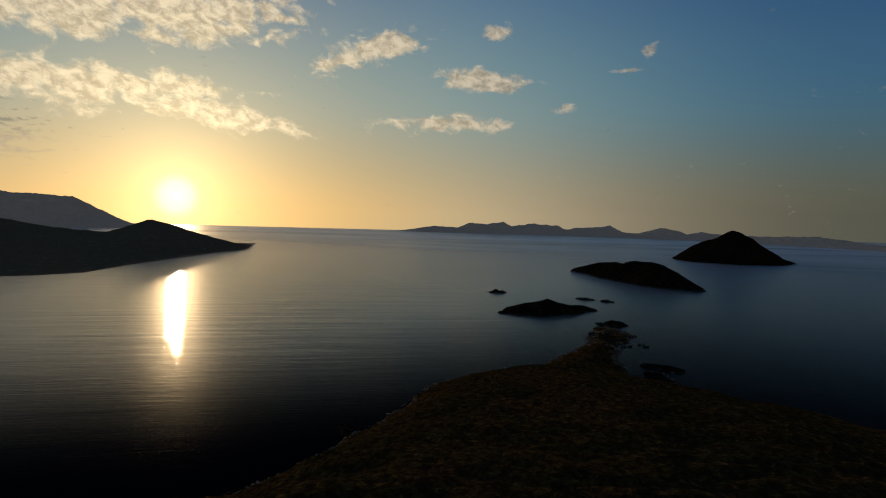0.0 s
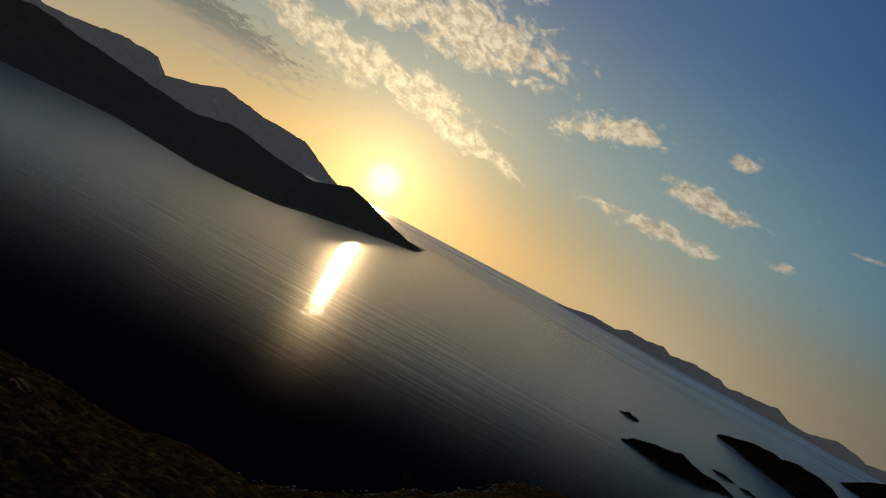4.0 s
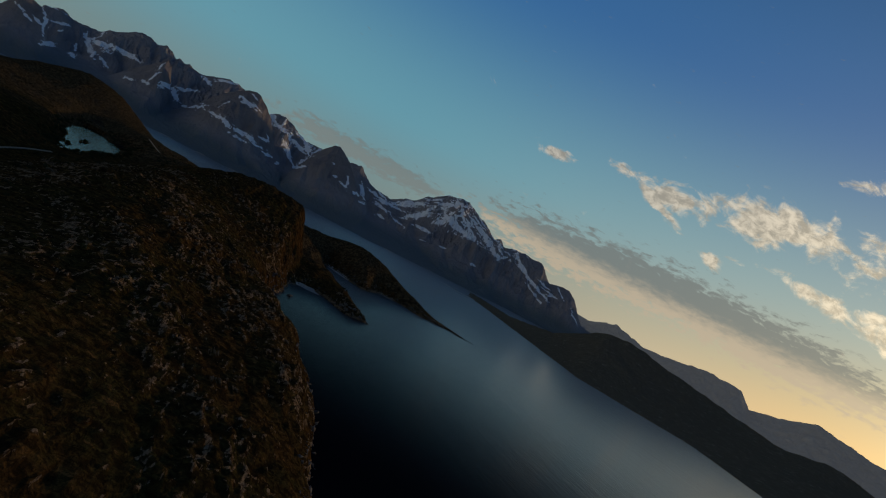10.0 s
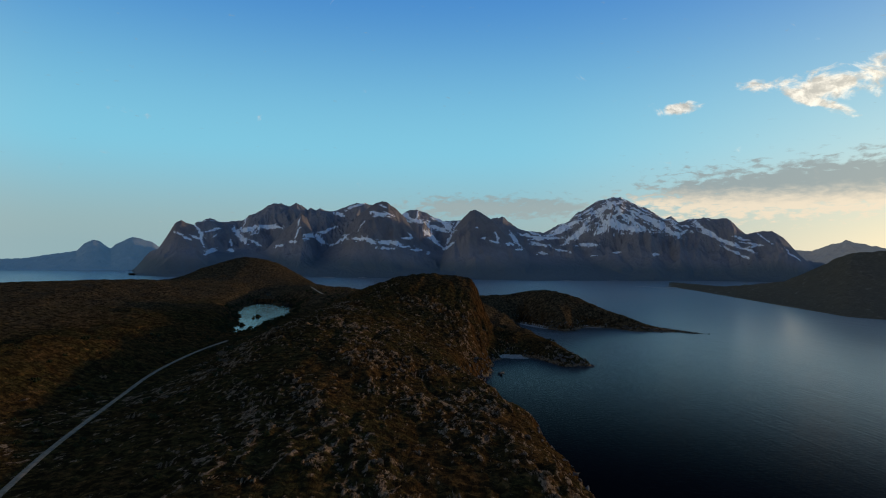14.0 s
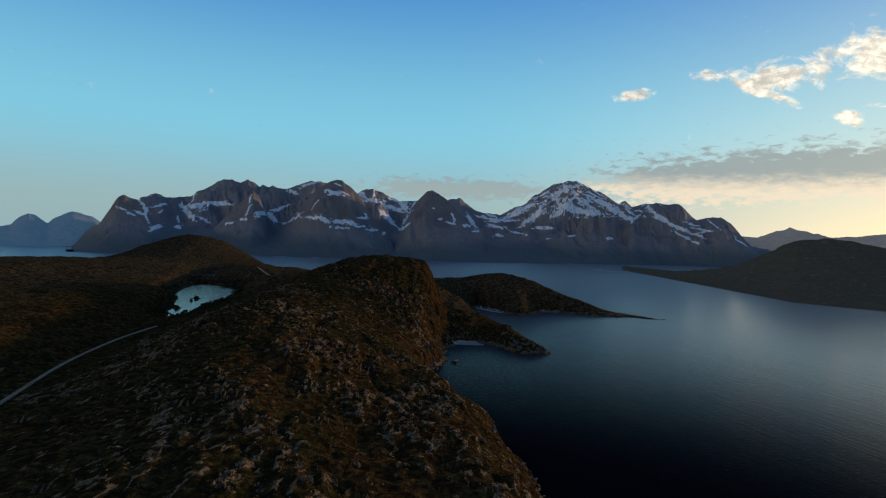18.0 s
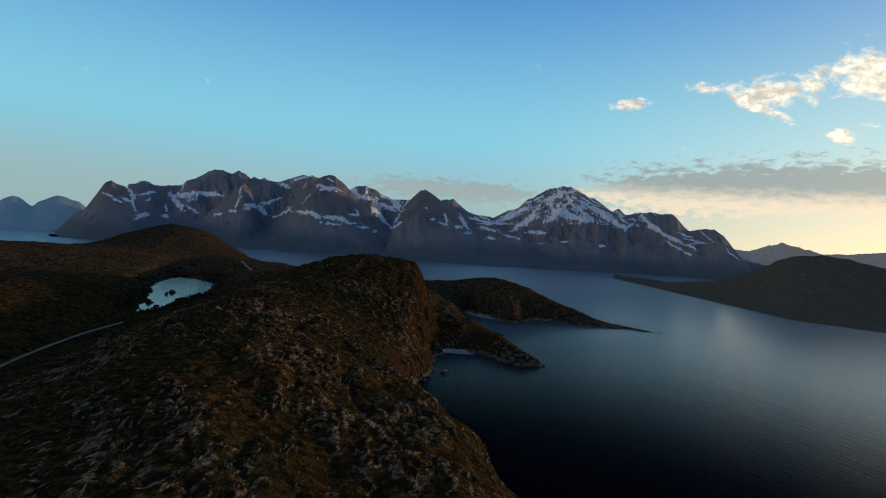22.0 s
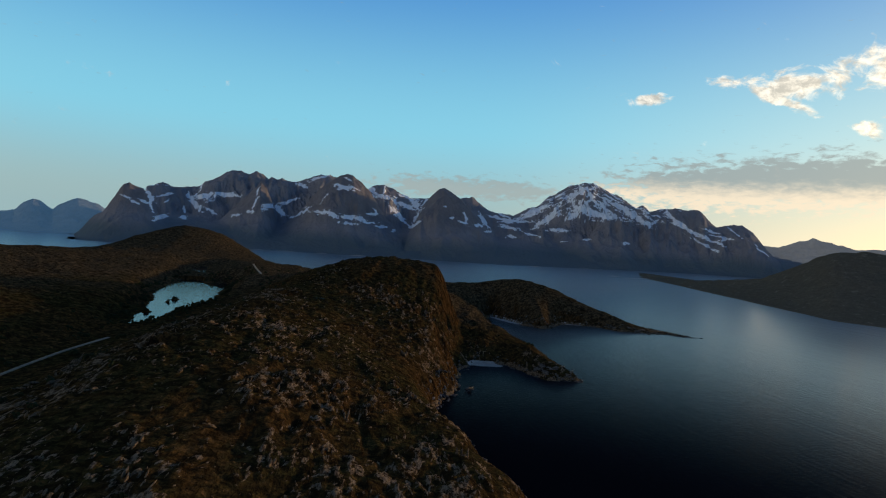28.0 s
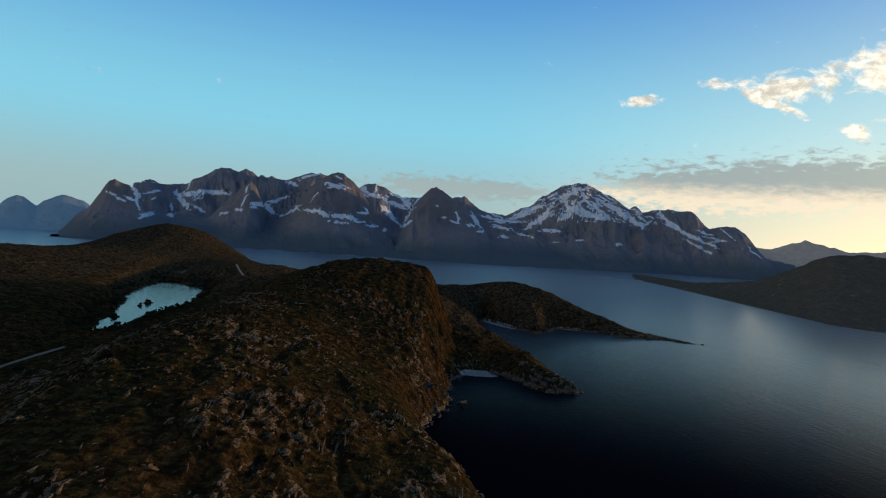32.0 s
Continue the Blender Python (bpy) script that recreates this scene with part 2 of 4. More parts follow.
def water_material(name, colour, rough, swell, ripple, gloss=1.6):
    """Dark water whose gloss grows towards the grazing view, with wind waves and calm lanes."""
    m, g, b, pos, _ = material(name)
    out = [n for n in m.node_tree.nodes if n.type == "OUTPUT_MATERIAL"][0]
    b.inputs["Base Color"].default_value = (*colour, 1)
    b.inputs["Roughness"].default_value = 1.0
    b.inputs["Specular IOR Level"].default_value = 0.0
    # crests lie across the wind, which blows from the east
    along = g.n("ShaderNodeCombineXYZ")
    g.put(along.inputs[0], g.vmath("DOT_PRODUCT", pos, (math.sin(radians(76)), math.cos(radians(76)), 0)))
    g.put(along.inputs[1], g.vmath("DOT_PRODUCT", pos, (0.07 * math.cos(radians(76)), -0.07 * math.sin(radians(76)), 0)))
    w1 = g.noise(along.outputs[0], 1 / 22.0, 4.0, 0.55, 0.3)
    w2 = g.noise(along.outputs[0], 1 / 3.2, 3.0, 0.6)
    w3 = g.noise(pos, 1 / 2.6, 3.0, 0.6)
    calm = g.noise(pos, 1 / 420.0, 3.0, 0.5, 1.0)
    part = g.n("ShaderNodeSeparateXYZ")
    g.link(pos, part.inputs[0])
    exposed = g.step(g.math("SUBTRACT", part.outputs[0], g.math("MULTIPLY", part.outputs[1], 0.30)), -170.0, 470.0)
    # waves and reflection fade southward to darken the sea there
    south_dim = g.step(g.math("ADD", part.outputs[1], g.math("MULTIPLY", part.outputs[0], 0.30)), -330.0, 200.0)
    exposed = g.math("MULTIPLY", exposed, south_dim)
    lanes = g.math("MULTIPLY", g.step(calm, 0.38, 0.62, 0.5, 1.15), g.math("ADD", g.math("MULTIPLY", g.math("POWER", exposed, 2.0), 0.9), 0.10))
    h = g.math("ADD", g.math("MULTIPLY", g.math("MULTIPLY", w1, swell), lanes), g.math("MULTIPLY", g.math("MULTIPLY", w2, ripple), g.math("ADD", g.math("MULTIPLY", exposed, 0.8), 0.2)))
    h = g.math("ADD", h, g.math("MULTIPLY", w3, g.math("MULTIPLY", g.math("SUBTRACT", 1.1, exposed), ripple * 0.95)))
    wave = g.n("ShaderNodeBump", Strength=1.0, Distance=1.0)
    g.link(h, wave.inputs["Height"])
    shine = g.n("ShaderNodeBsdfGlossy")
    g.put(shine.inputs["Roughness"], g.step(calm, 0.35, 0.65, rough * 0.7, rough * 1.3))
    g.link(wave.outputs[0], shine.inputs["Normal"])
    sheen = g.n("ShaderNodeBsdfGlossy", Roughness=0.36)
    g.link(wave.outputs[0], sheen.inputs["Normal"])
    glint = g.n("ShaderNodeMixShader")
    glint.inputs[0].default_value = 0.42 if gloss > 1.2 else 0.0
    g.link(shine.outputs[0], glint.inputs[1])
    g.link(sheen.outputs[0], glint.inputs[2])
    f = g.n("ShaderNodeFresnel", IOR=1.33)
    g.link(wave.outputs[0], f.inputs["Normal"])
    both = g.n("ShaderNodeMixShader")
    # reflection is cut at steeper views, most where sheltered, to darken near water
    g.put(both.inputs[0], (g.math("MULTIPLY", f.outputs[0], g.step(f.outputs[0], g.math("SUBTRACT", 0.16, g.math("MULTIPLY", exposed, 0.13)), g.math("SUBTRACT", 0.59, g.math("MULTIPLY", exposed, 0.25))), clamp=True) if gloss > 1.2 else f.outputs[0]))
    g.link(b.outputs[0], both.inputs[1])
    g.link(glint.outputs[0], both.inputs[2])
    g.link(both.outputs[0], out.inputs[0])
    return m


def land_material(name, heath, green, stone, dark, rock_at=0.62, scale=1.0):
    """Heath and turf over pale ice-scraped rock, barer where steep; far turf paled for haze."""
    m, g, b, pos, nor = material(name)
    sep = g.n("ShaderNodeSeparateXYZ")
    g.link(nor, sep.inputs[0])
    steep = g.step(sep.outputs[2], 0.50, 0.86, 0.10, 0.0)
    sp = g.n("ShaderNodeSeparateXYZ")
    g.link(pos, sp.inputs[0])
    tide = g.step(sp.outputs[2], 4.5, 1.6, 0.0, 0.22)
    strata = g.n("ShaderNodeMapping")
    strata.inputs["Rotation"].default_value = (0, 0, radians(7))
    strata.inputs["Scale"].default_value = (1.0, 0.32, 1.0)
    g.link(pos, strata.inputs[0])
    big = g.noise(pos, scale / 70.0, 4.0, 0.55)
    patch = g.noise(pos, scale / 12.0, 5.0, 0.6, 0.8)
    mid = g.noise(strata.outputs[0], scale / 6.0, 5.0, 0.62, 0.6)
    small = g.noise(pos, scale / 1.7, 4.0, 0.65)
    tussock = g.noise(pos, scale / 4.5, 4.0, 0.65, 0.5)
    rib = g.noise(strata.outputs[0], scale / 2.6, 5.0, 0.7, 0.8)
    crack = g.noise(strata.outputs[0], scale / 0.9, 3.0, 0.6)
    turf = g.mix(g.step(g.math("ADD", g.math("MULTIPLY", big, 0.6), g.math("MULTIPLY", patch, 0.4)), 0.40, 0.58), heath, green)
    # far turf: dry grass colour, paler to take the place of haze
    if scale == 1.0:
        west = g.math("SUBTRACT", g.math("MULTIPLY", sp.outputs[0], -1.0), g.math("MULTIPLY", big, 160.0))
        north = g.math("SUBTRACT", sp.outputs[1], g.math("MULTIPLY", big, 200.0))
        grass_haze = g.math("MAXIMUM", g.step(west, 215.0, 330.0), g.step(north, 600.0, 760.0))
        turf = g.mix(g.math("MULTIPLY", grass_haze, 0.8), turf, (0.135, 0.096, 0.054))
    turf = g.mix(g.step(patch, 0.50, 0.30), turf, g.mix(0.65, turf, dark))
    turf = g.mix(g.step(tussock, 0.42, 0.56), g.mix(0.8, turf, dark), turf)
    turf = g.mix(g.step(small, 0.42, 0.60), g.mix(0.55, turf, dark), turf)
    turf = g.mix(g.step(tussock, 0.58, 0.72), turf, (heath[0] * 1.5, heath[1] * 1.5, heath[2] * 1.6))
    rocky = g.math("ADD", g.math("ADD", g.math("MULTIPLY", mid, 0.7), g.math("MULTIPLY", patch, 0.3)), g.math("ADD", steep, tide))
    rocky = g.math("ADD", rocky, g.math("MULTIPLY", g.math("SUBTRACT", small, 0.5), 0.22))
    rocky = g.math("ADD", rocky, g.math("MULTIPLY", g.math("SUBTRACT", rib, 0.5), 0.60))
    slab = g.n("ShaderNodeAttribute")
    slab.attribute_name = "bedrock"
    rocky = g.math("ADD", g.math("SUBTRACT", rocky, 0.05), g.math("MULTIPLY", slab.outputs["Fac"], 0.26))
    bare = g.step(rocky, rock_at, rock_at + 0.05)
    shade = g.mix(g.step(crack, 0.36, 0.60), (stone[0] * 0.25, stone[1] * 0.22, stone[2] * 0.2), stone)
    # sheer faces are dark and mossy, with shadowed ribs painted as upright streaks
    upright = g.n("ShaderNodeMapping")
    upright.inputs["Scale"].default_value = (1.0, 1.0, 0.16)
    g.link(pos, upright.inputs[0])
    ribs = g.noise(upright.outputs[0], scale / 3.2, 5.0, 0.65, 0.4)
    sheer = g.step(sep.outputs[2], 0.72, 0.45)
    shaded_face = g.mix(g.step(ribs, 0.38, 0.62), dark, (heath[0] * 0.8, heath[1] * 0.75, heath[2] * 0.8))
    shaded_face = g.mix(g.step(ribs, 0.60, 0.68), shaded_face, (stone[0] * 0.5, stone[1] * 0.42, stone[2] * 0.34))
    face = g.mix(bare, turf, shade)
    g.put(b.inputs["Base Color"], g.mix(g.math("MULTIPLY", sheer, g.step(sp.outputs[2], 2.0, 6.0)), face, shaded_face))
    b.inputs["Roughness"].default_value = 1.0
    b.inputs["Specular IOR Level"].default_value = 0.0
    lumps = g.math("ADD", g.math("MULTIPLY", mid, 1.6), g.math("ADD", g.math("MULTIPLY", small, 0.9), g.math("MULTIPLY", rib, 2.0)))
    bump(g, b, g.math("ADD", lumps, g.math("ADD", g.math("MULTIPLY", tussock, 1.2), g.math("MULTIPLY", g.math("MULTIPLY", ribs, sheer), 2.5))), 1.0, 1.1 / scale)
    return m


def mountain_material(name, rock, forest, snow_line, snow_amount, tree_line, haze_glow=None):
    """Dark slabs with snow left in the gullies above, scrub on the lower slopes."""
    m, g, b, pos, nor = material(name)
    sep = g.n("ShaderNodeSeparateXYZ")
    g.link(pos, sep.inputs[0])
    sn = g.n("ShaderNodeSeparateXYZ")
    g.link(nor, sn.inputs[0])
    big = g.noise(pos, 1 / 330.0, 3.0, 0.5)
    mid = g.noise(pos, 1 / 55.0, 5.0, 0.62, 0.8)
    lean = g.n("ShaderNodeMapping")
    lean.inputs["Scale"].default_value = (1.0, 1.0, 0.35)
    g.link(pos, lean.inputs[0])
    streak = g.noise(lean.outputs[0], 1 / 75.0, 6.0, 0.6, 1.2)
    height = sep.outputs[2]
    ground = g.mix(mid, (rock[0] * 0.6, rock[1] * 0.6, rock[2] * 0.6), rock)
    woods = g.step(g.math("ADD", height, g.math("MULTIPLY", big, 90.0)), tree_line + 60, tree_line - 30)
    ground = g.mix(woods, ground, forest)
    if haze_glow:
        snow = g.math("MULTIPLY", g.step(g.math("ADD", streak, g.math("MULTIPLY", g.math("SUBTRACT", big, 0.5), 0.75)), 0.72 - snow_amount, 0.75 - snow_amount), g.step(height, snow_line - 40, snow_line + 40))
    else:
        dome = g.n("ShaderNodeAttribute")
        dome.attribute_name = "bare_dome"
        ground = g.mix(g.math("MULTIPLY", dome.outputs["Fac"], g.step(height, tree_line, tree_line + 120, 0.0, 0.7)), ground, g.mix(mid, (0.155, 0.130, 0.12), (0.29, 0.24, 0.22)))
        lie = g.n("ShaderNodeAttribute")
        lie.attribute_name = "snow_depth"
        fine = g.noise(pos, 1 / 13.0, 5.0, 0.68, 0.8)
        snow = g.step(g.math("ADD", lie.outputs["Fac"], g.math("MULTIPLY", g.math("SUBTRACT", fine, 0.5), 0.70)), 0.45, 0.50)
    g.put(b.inputs["Base Color"], g.mix(snow, ground, (0.98, 0.98, 0.98)))
    b.inputs["Roughness"].default_value = 0.92
    # an even emission stands in for the haze in front of far ridges
    if haze_glow:
        b.inputs["Emission Color"].default_value = (*haze_glow, 1)
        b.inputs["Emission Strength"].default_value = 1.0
    b.inputs["Specular IOR Level"].default_value = 0.1
    bump(g, b, g.math("ADD", mid, streak), 0.9, 16.0)
    return m


def plain_material(name, a, c, size, rough=0.9, relief=0.02):
    m, g, b, pos, _ = material(name)
    f = g.noise(pos, 1 / size, 5.0, 0.6)
    g.put(b.inputs["Base Color"], g.mix(g.step(f, 0.3, 0.7), a, c))
    b.inputs["Roughness"].default_value = rough
    b.inputs["Specular IOR Level"].default_value = 0.05
    bump(g, b, f, 0.6, relief)
    return m


SEA = water_material("sea_water", (0.004, 0.005, 0.008), 0.012, 0.80, 0.19, 1.9)
LAKE = water_material("lake_water", (0.006, 0.014, 0.018), 0.03, 0.010, 0.14, 1.0)
HEATH = land_material("heath_and_rock", (0.110, 0.059, 0.0200), (0.062, 0.049, 0.0165), (0.265, 0.185, 0.116), (0.0160, 0.0110, 0.0060), 0.665)
# heath of the hills along the sound, lightened and warmed for haze
ISLE = land_material("hazed_heath", (0.190, 0.148, 0.098), (0.165, 0.136, 0.092), (0.18, 0.15, 0.112), (0.150, 0.118, 0.080), 1.05, 0.3)
# rock and forest colours are lightened to stand in for haze
RANGE = mountain_material("hazed_mountain_rock_and_snow", (0.33, 0.30, 0.30), (0.128, 0.154, 0.160), 120.0, 0.03, 118.0)
# far ridges: haze put in as pale base colours and a faint emission
FAR = mountain_material("far_ridge_haze_glow", (0.36, 0.33, 0.30), (0.28, 0.26, 0.24), 170.0, -0.04, 60.0, (0.054, 0.056, 0.058))
FAR_BLUE = mountain_material("far_ridge_blue_haze_glow", (0.26, 0.28, 0.32), (0.18, 0.21, 0.25), 170.0, -0.04, 60.0, (0.018, 0.050, 0.085))
GRAVEL = plain_material("road_gravel", (0.30, 0.235, 0.165), (0.19, 0.15, 0.105), 3.0)
SAND = plain_material("shell_sand", (0.42, 0.39, 0.35), (0.32, 0.30, 0.27), 4.0)
STONE = plain_material("shore_rock", (0.17, 0.155, 0.14), (0.05, 0.045, 0.04), 2.5, 0.85, 0.3)
SCREE = plain_material("fallen_grey_rock", (0.24, 0.225, 0.21), (0.07, 0.062, 0.055), 2.0, 0.9, 0.3)
# near-black copy of the heath, with backlit shade put into its colour
BACKLIT_ISLE = land_material("backlit_isle_heath", (0.030, 0.020, 0.012), (0.022, 0.018, 0.010), (0.05, 0.042, 0.034), (0.008, 0.006, 0.004), 0.72, 0.6)
PALE_STONE = plain_material("bare_grey_rock", (0.21, 0.145, 0.088), (0.045, 0.028, 0.015), 0.9, 0.95, 0.25)
# rock colour taken down to near black for a backlit silhouette
BACKLIT_ROCK = plain_material("backlit_rock", (0.032, 0.027, 0.022), (0.012, 0.010, 0.008), 1.5, 0.85, 0.25)
LEAF = plain_material("birch_scrub_leaves", (0.030, 0.034, 0.012), (0.016, 0.019, 0.008), 1.2, 0.8, 0.1)
BARK = plain_material("birch_bark", (0.10, 0.09, 0.08), (0.05, 0.045, 0.04), 0.4, 0.9, 0.02)


# ---- terrain arithmetic ----
PERM = np.random.RandomState(7).permutation(4096)
GRAD = np.random.RandomState(8).uniform(0, 2 * np.pi, 4096)
GX, GY = np.cos(GRAD), np.sin(GRAD)


def perlin(x, y):
    xi, yi = np.floor(x).astype(np.int64), np.floor(y).astype(np.int64)
    xf, yf = x - xi, y - yi
    u, v = xf * xf * xf * (xf * (xf * 6 - 15) + 10), yf * yf * yf * (yf * (yf * 6 - 15) + 10)

    def corner(i, j):
        h = PERM[(PERM[(xi + i) & 4095] + yi + j) & 4095]
        return GX[h] * (xf - i) + GY[h] * (yf - j)

    a = corner(0, 0) * (1 - u) + corner(1, 0) * u
    b = corner(0, 1) * (1 - u) + corner(1, 1) * u
    return a * (1 - v) + b * v


def fbm(x, y, size, octaves=4, gain=0.5):
    total, amp = 0, 1.0
    for k in range(octaves):
        total = total + amp * perlin(x / size + 17.3 * k, y / size - 9.1 * k)
        size, amp = size / 2.03, amp * gain
    return total


def ridged(x, y, size, octaves=4, gain=0.5):
    total, amp = 0, 1.0
    for k in range(octaves):
        total = total + amp * (1 - 2.2 * np.abs(perlin(x / size + 31.7 * k, y / size + 5.3 * k)))
        size, amp = size / 2.03, amp * gain
    return total / 1.6


def billow(x, y, size, octaves=3, gain=0.5):
    """Rounded knolls with sharp clefts between them."""
    total, amp = 0, 1.0
    for k in range(octaves):
        total = total + amp * (np.sqrt(np.abs(perlin(x / size + 11.9 * k, y / size - 3.7 * k)) + 0.004) - 0.42)
        size, amp = size / 2.07, amp * gain
    return total


def smooth(v, lo, hi):
    t = np.clip((v - lo) / (hi - lo), 0, 1)
    return t * t * (3 - 2 * t)


def bell(x, y, cx, cy, sx, sy, turn=0.0):
    a = radians(turn)
    u, v = (x - cx) * math.cos(a) + (y - cy) * math.sin(a), -(x - cx) * math.sin(a) + (y - cy) * math.cos(a)
    return np.exp(-(u / sx) ** 2 - (v / sy) ** 2)


def inland(x, y, outline):
    """Distance to the outline in metres, positive inside it."""
    best = np.full(x.shape, 1e9)
    inside = np.zeros(x.shape, bool)
    n = len(outline)
    for i in range(n):
        (ax, ay), (bx, by) = outline[i], outline[(i + 1) % n]
        dx, dy = bx - ax, by - ay
        t = np.clip(((x - ax) * dx + (y - ay) * dy) / (dx * dx + dy * dy), 0, 1)
        best = np.minimum(best, np.hypot(x - ax - t * dx, y - ay - t * dy))
        if ay != by:
            cross = (ay > y) != (by > y)
            inside ^= cross & (x < (bx - ax) * (y - ay) / (by - ay) + ax)
    return np.where(inside, best, -best)


def sheet(name, x, y, z, mat, floor_z=-6.0):
    """A terrain mesh over the grid x, y, without what lies deep under water."""
    rows, cols = x.shape
    co = np.stack([x, y, z], -1).reshape(-1, 3)
    i = np.arange(rows * cols).reshape(rows, cols)
    quads = np.stack([i[:-1, :-1], i[:-1, 1:], i[1:, 1:], i[1:, :-1]], -1).reshape(-1, 4)
    keep = co[quads, 2].max(1) > floor_z
    quads = quads[keep]
    used = np.unique(quads)
    remap = np.full(len(co), -1)
    remap[used] = np.arange(len(used))
    co, quads = co[used], remap[quads]
    me = bpy.data.meshes.new(name)
    me.vertices.add(len(co))
    me.vertices.foreach_set("co", co.astype(np.float32).ravel())
    me.loops.add(len(quads) * 4)
    me.loops.foreach_set("vertex_index", quads.astype(np.int32).ravel())
    me.polygons.add(len(quads))
    me.polygons.foreach_set("loop_start", np.arange(0, len(quads) * 4, 4, dtype=np.int32))
    me.polygons.foreach_set("loop_total", np.full(len(quads), 4, dtype=np.int32))
    me.polygons.foreach_set("use_smooth", np.ones(len(quads), dtype=bool))
    me.update(calc_edges=True)
    me.materials.append(mat)
    return new(name, me)


def graded(stops):
    """Grid lines from (start, step) stops; the last stop is the end."""
    out = []
    for (a, s), (b, _) in zip(stops, stops[1:]):
        out.append(np.arange(a, b, s))
    return np.concatenate(out)


# ---- the sea ----
me = bpy.data.meshes.new("sea")
bm = bmesh.new()
bmesh.ops.create_circle(bm, cap_ends=True, radius=6400, segments=128)
bm.to_mesh(me)
bm.free()
me.materials.append(SEA)
sea = tagged(new("water", me), "dark rippled evening sea reaching the horizon", "sea", kind="structure")

# ---- the headland ----
COAST = [(690, -415), (600, -442), (545, -405), (465, -390), (400, -385), (340, -430), (250, -540), (60, -700), (-350, -900), (-1000, -900),
         (-1300, 200), (-1050, 980), (-800, 1330), (-720, 1600), (-600, 1720), (-470, 1620), (-340, 1430), (-230, 1310), (-110, 1240), (20, 1200), (140, 1140), (230, 1060),
         (310, 1010), (362, 926), (322, 948), (259, 946), (235, 975), (200, 990), (178, 985), (158, 934), (140, 928), (122, 950), (100, 990), (80, 1030), (66, 1000), (74, 880),
         (96, 800), (114, 690), (125, 619), (100, 615), (82, 636), (62, 662), (36, 662), (16, 630), (13, 560), (4, 528), (-6, 490), (4, 445), (22, 402), (38, 345),
         (48, 290), (53, 236), (58, 150), (72, 50), (100, -60), (130, -125), (200, -160), (285, -192), (335, -205), (392, -255), (434, -310), (536, -366), (620, -390)]
LAKE_Z = 33.0
LAKE_SHORE = [(-253, 573), (-271, 624), (-280, 657), (-307, 731), (-335, 797), (-354, 861), (-358, 905), (-375, 975), (-371, 1000), (-353, 981), (-333, 924), (-305, 899),
              (-311, 942), (-296, 934), (-275, 831), (-256, 761), (-254, 707), (-257, 666), (-250, 629), (-247, 600)]
POND_Z = 38.0
POND_SHORE = [(-393, 1050), (-412, 1090), (-428, 1150), (-418, 1160), (-392, 1090), (-369, 1033)]


def craggy(x, y):
    """How far bare ribs of rock break through the heath, 0 to 1."""
    u, v = x * 0.99 + y * 0.12, y * 0.99 - x * 0.12
    return smooth(fbm(u, v * 0.55, 48, 3), -0.12, 0.28)


def bedrock(x, y):
    """Where slabs of bedrock stick out of the turf, 0 to 1."""
    u, v = x * 0.99 + y * 0.12, y * 0.99 - x * 0.12
    slabs = 0.22 * ridged(u, v * 0.34, 13, 3, 0.6) + 0.68 * ridged(u + 40, v * 0.34, 5.0, 3, 0.65) + 0.14 * (craggy(x, y) - 0.5) + 0.12 * fbm(x, y, 70, 2)
    slabs = slabs - 0.40 * smooth(-x, 190, 270) - 0.30 * smooth(y, 600, 800) - 0.3 * smooth(-y, 0, 120)
    return smooth(slabs, 0.71, 0.90)


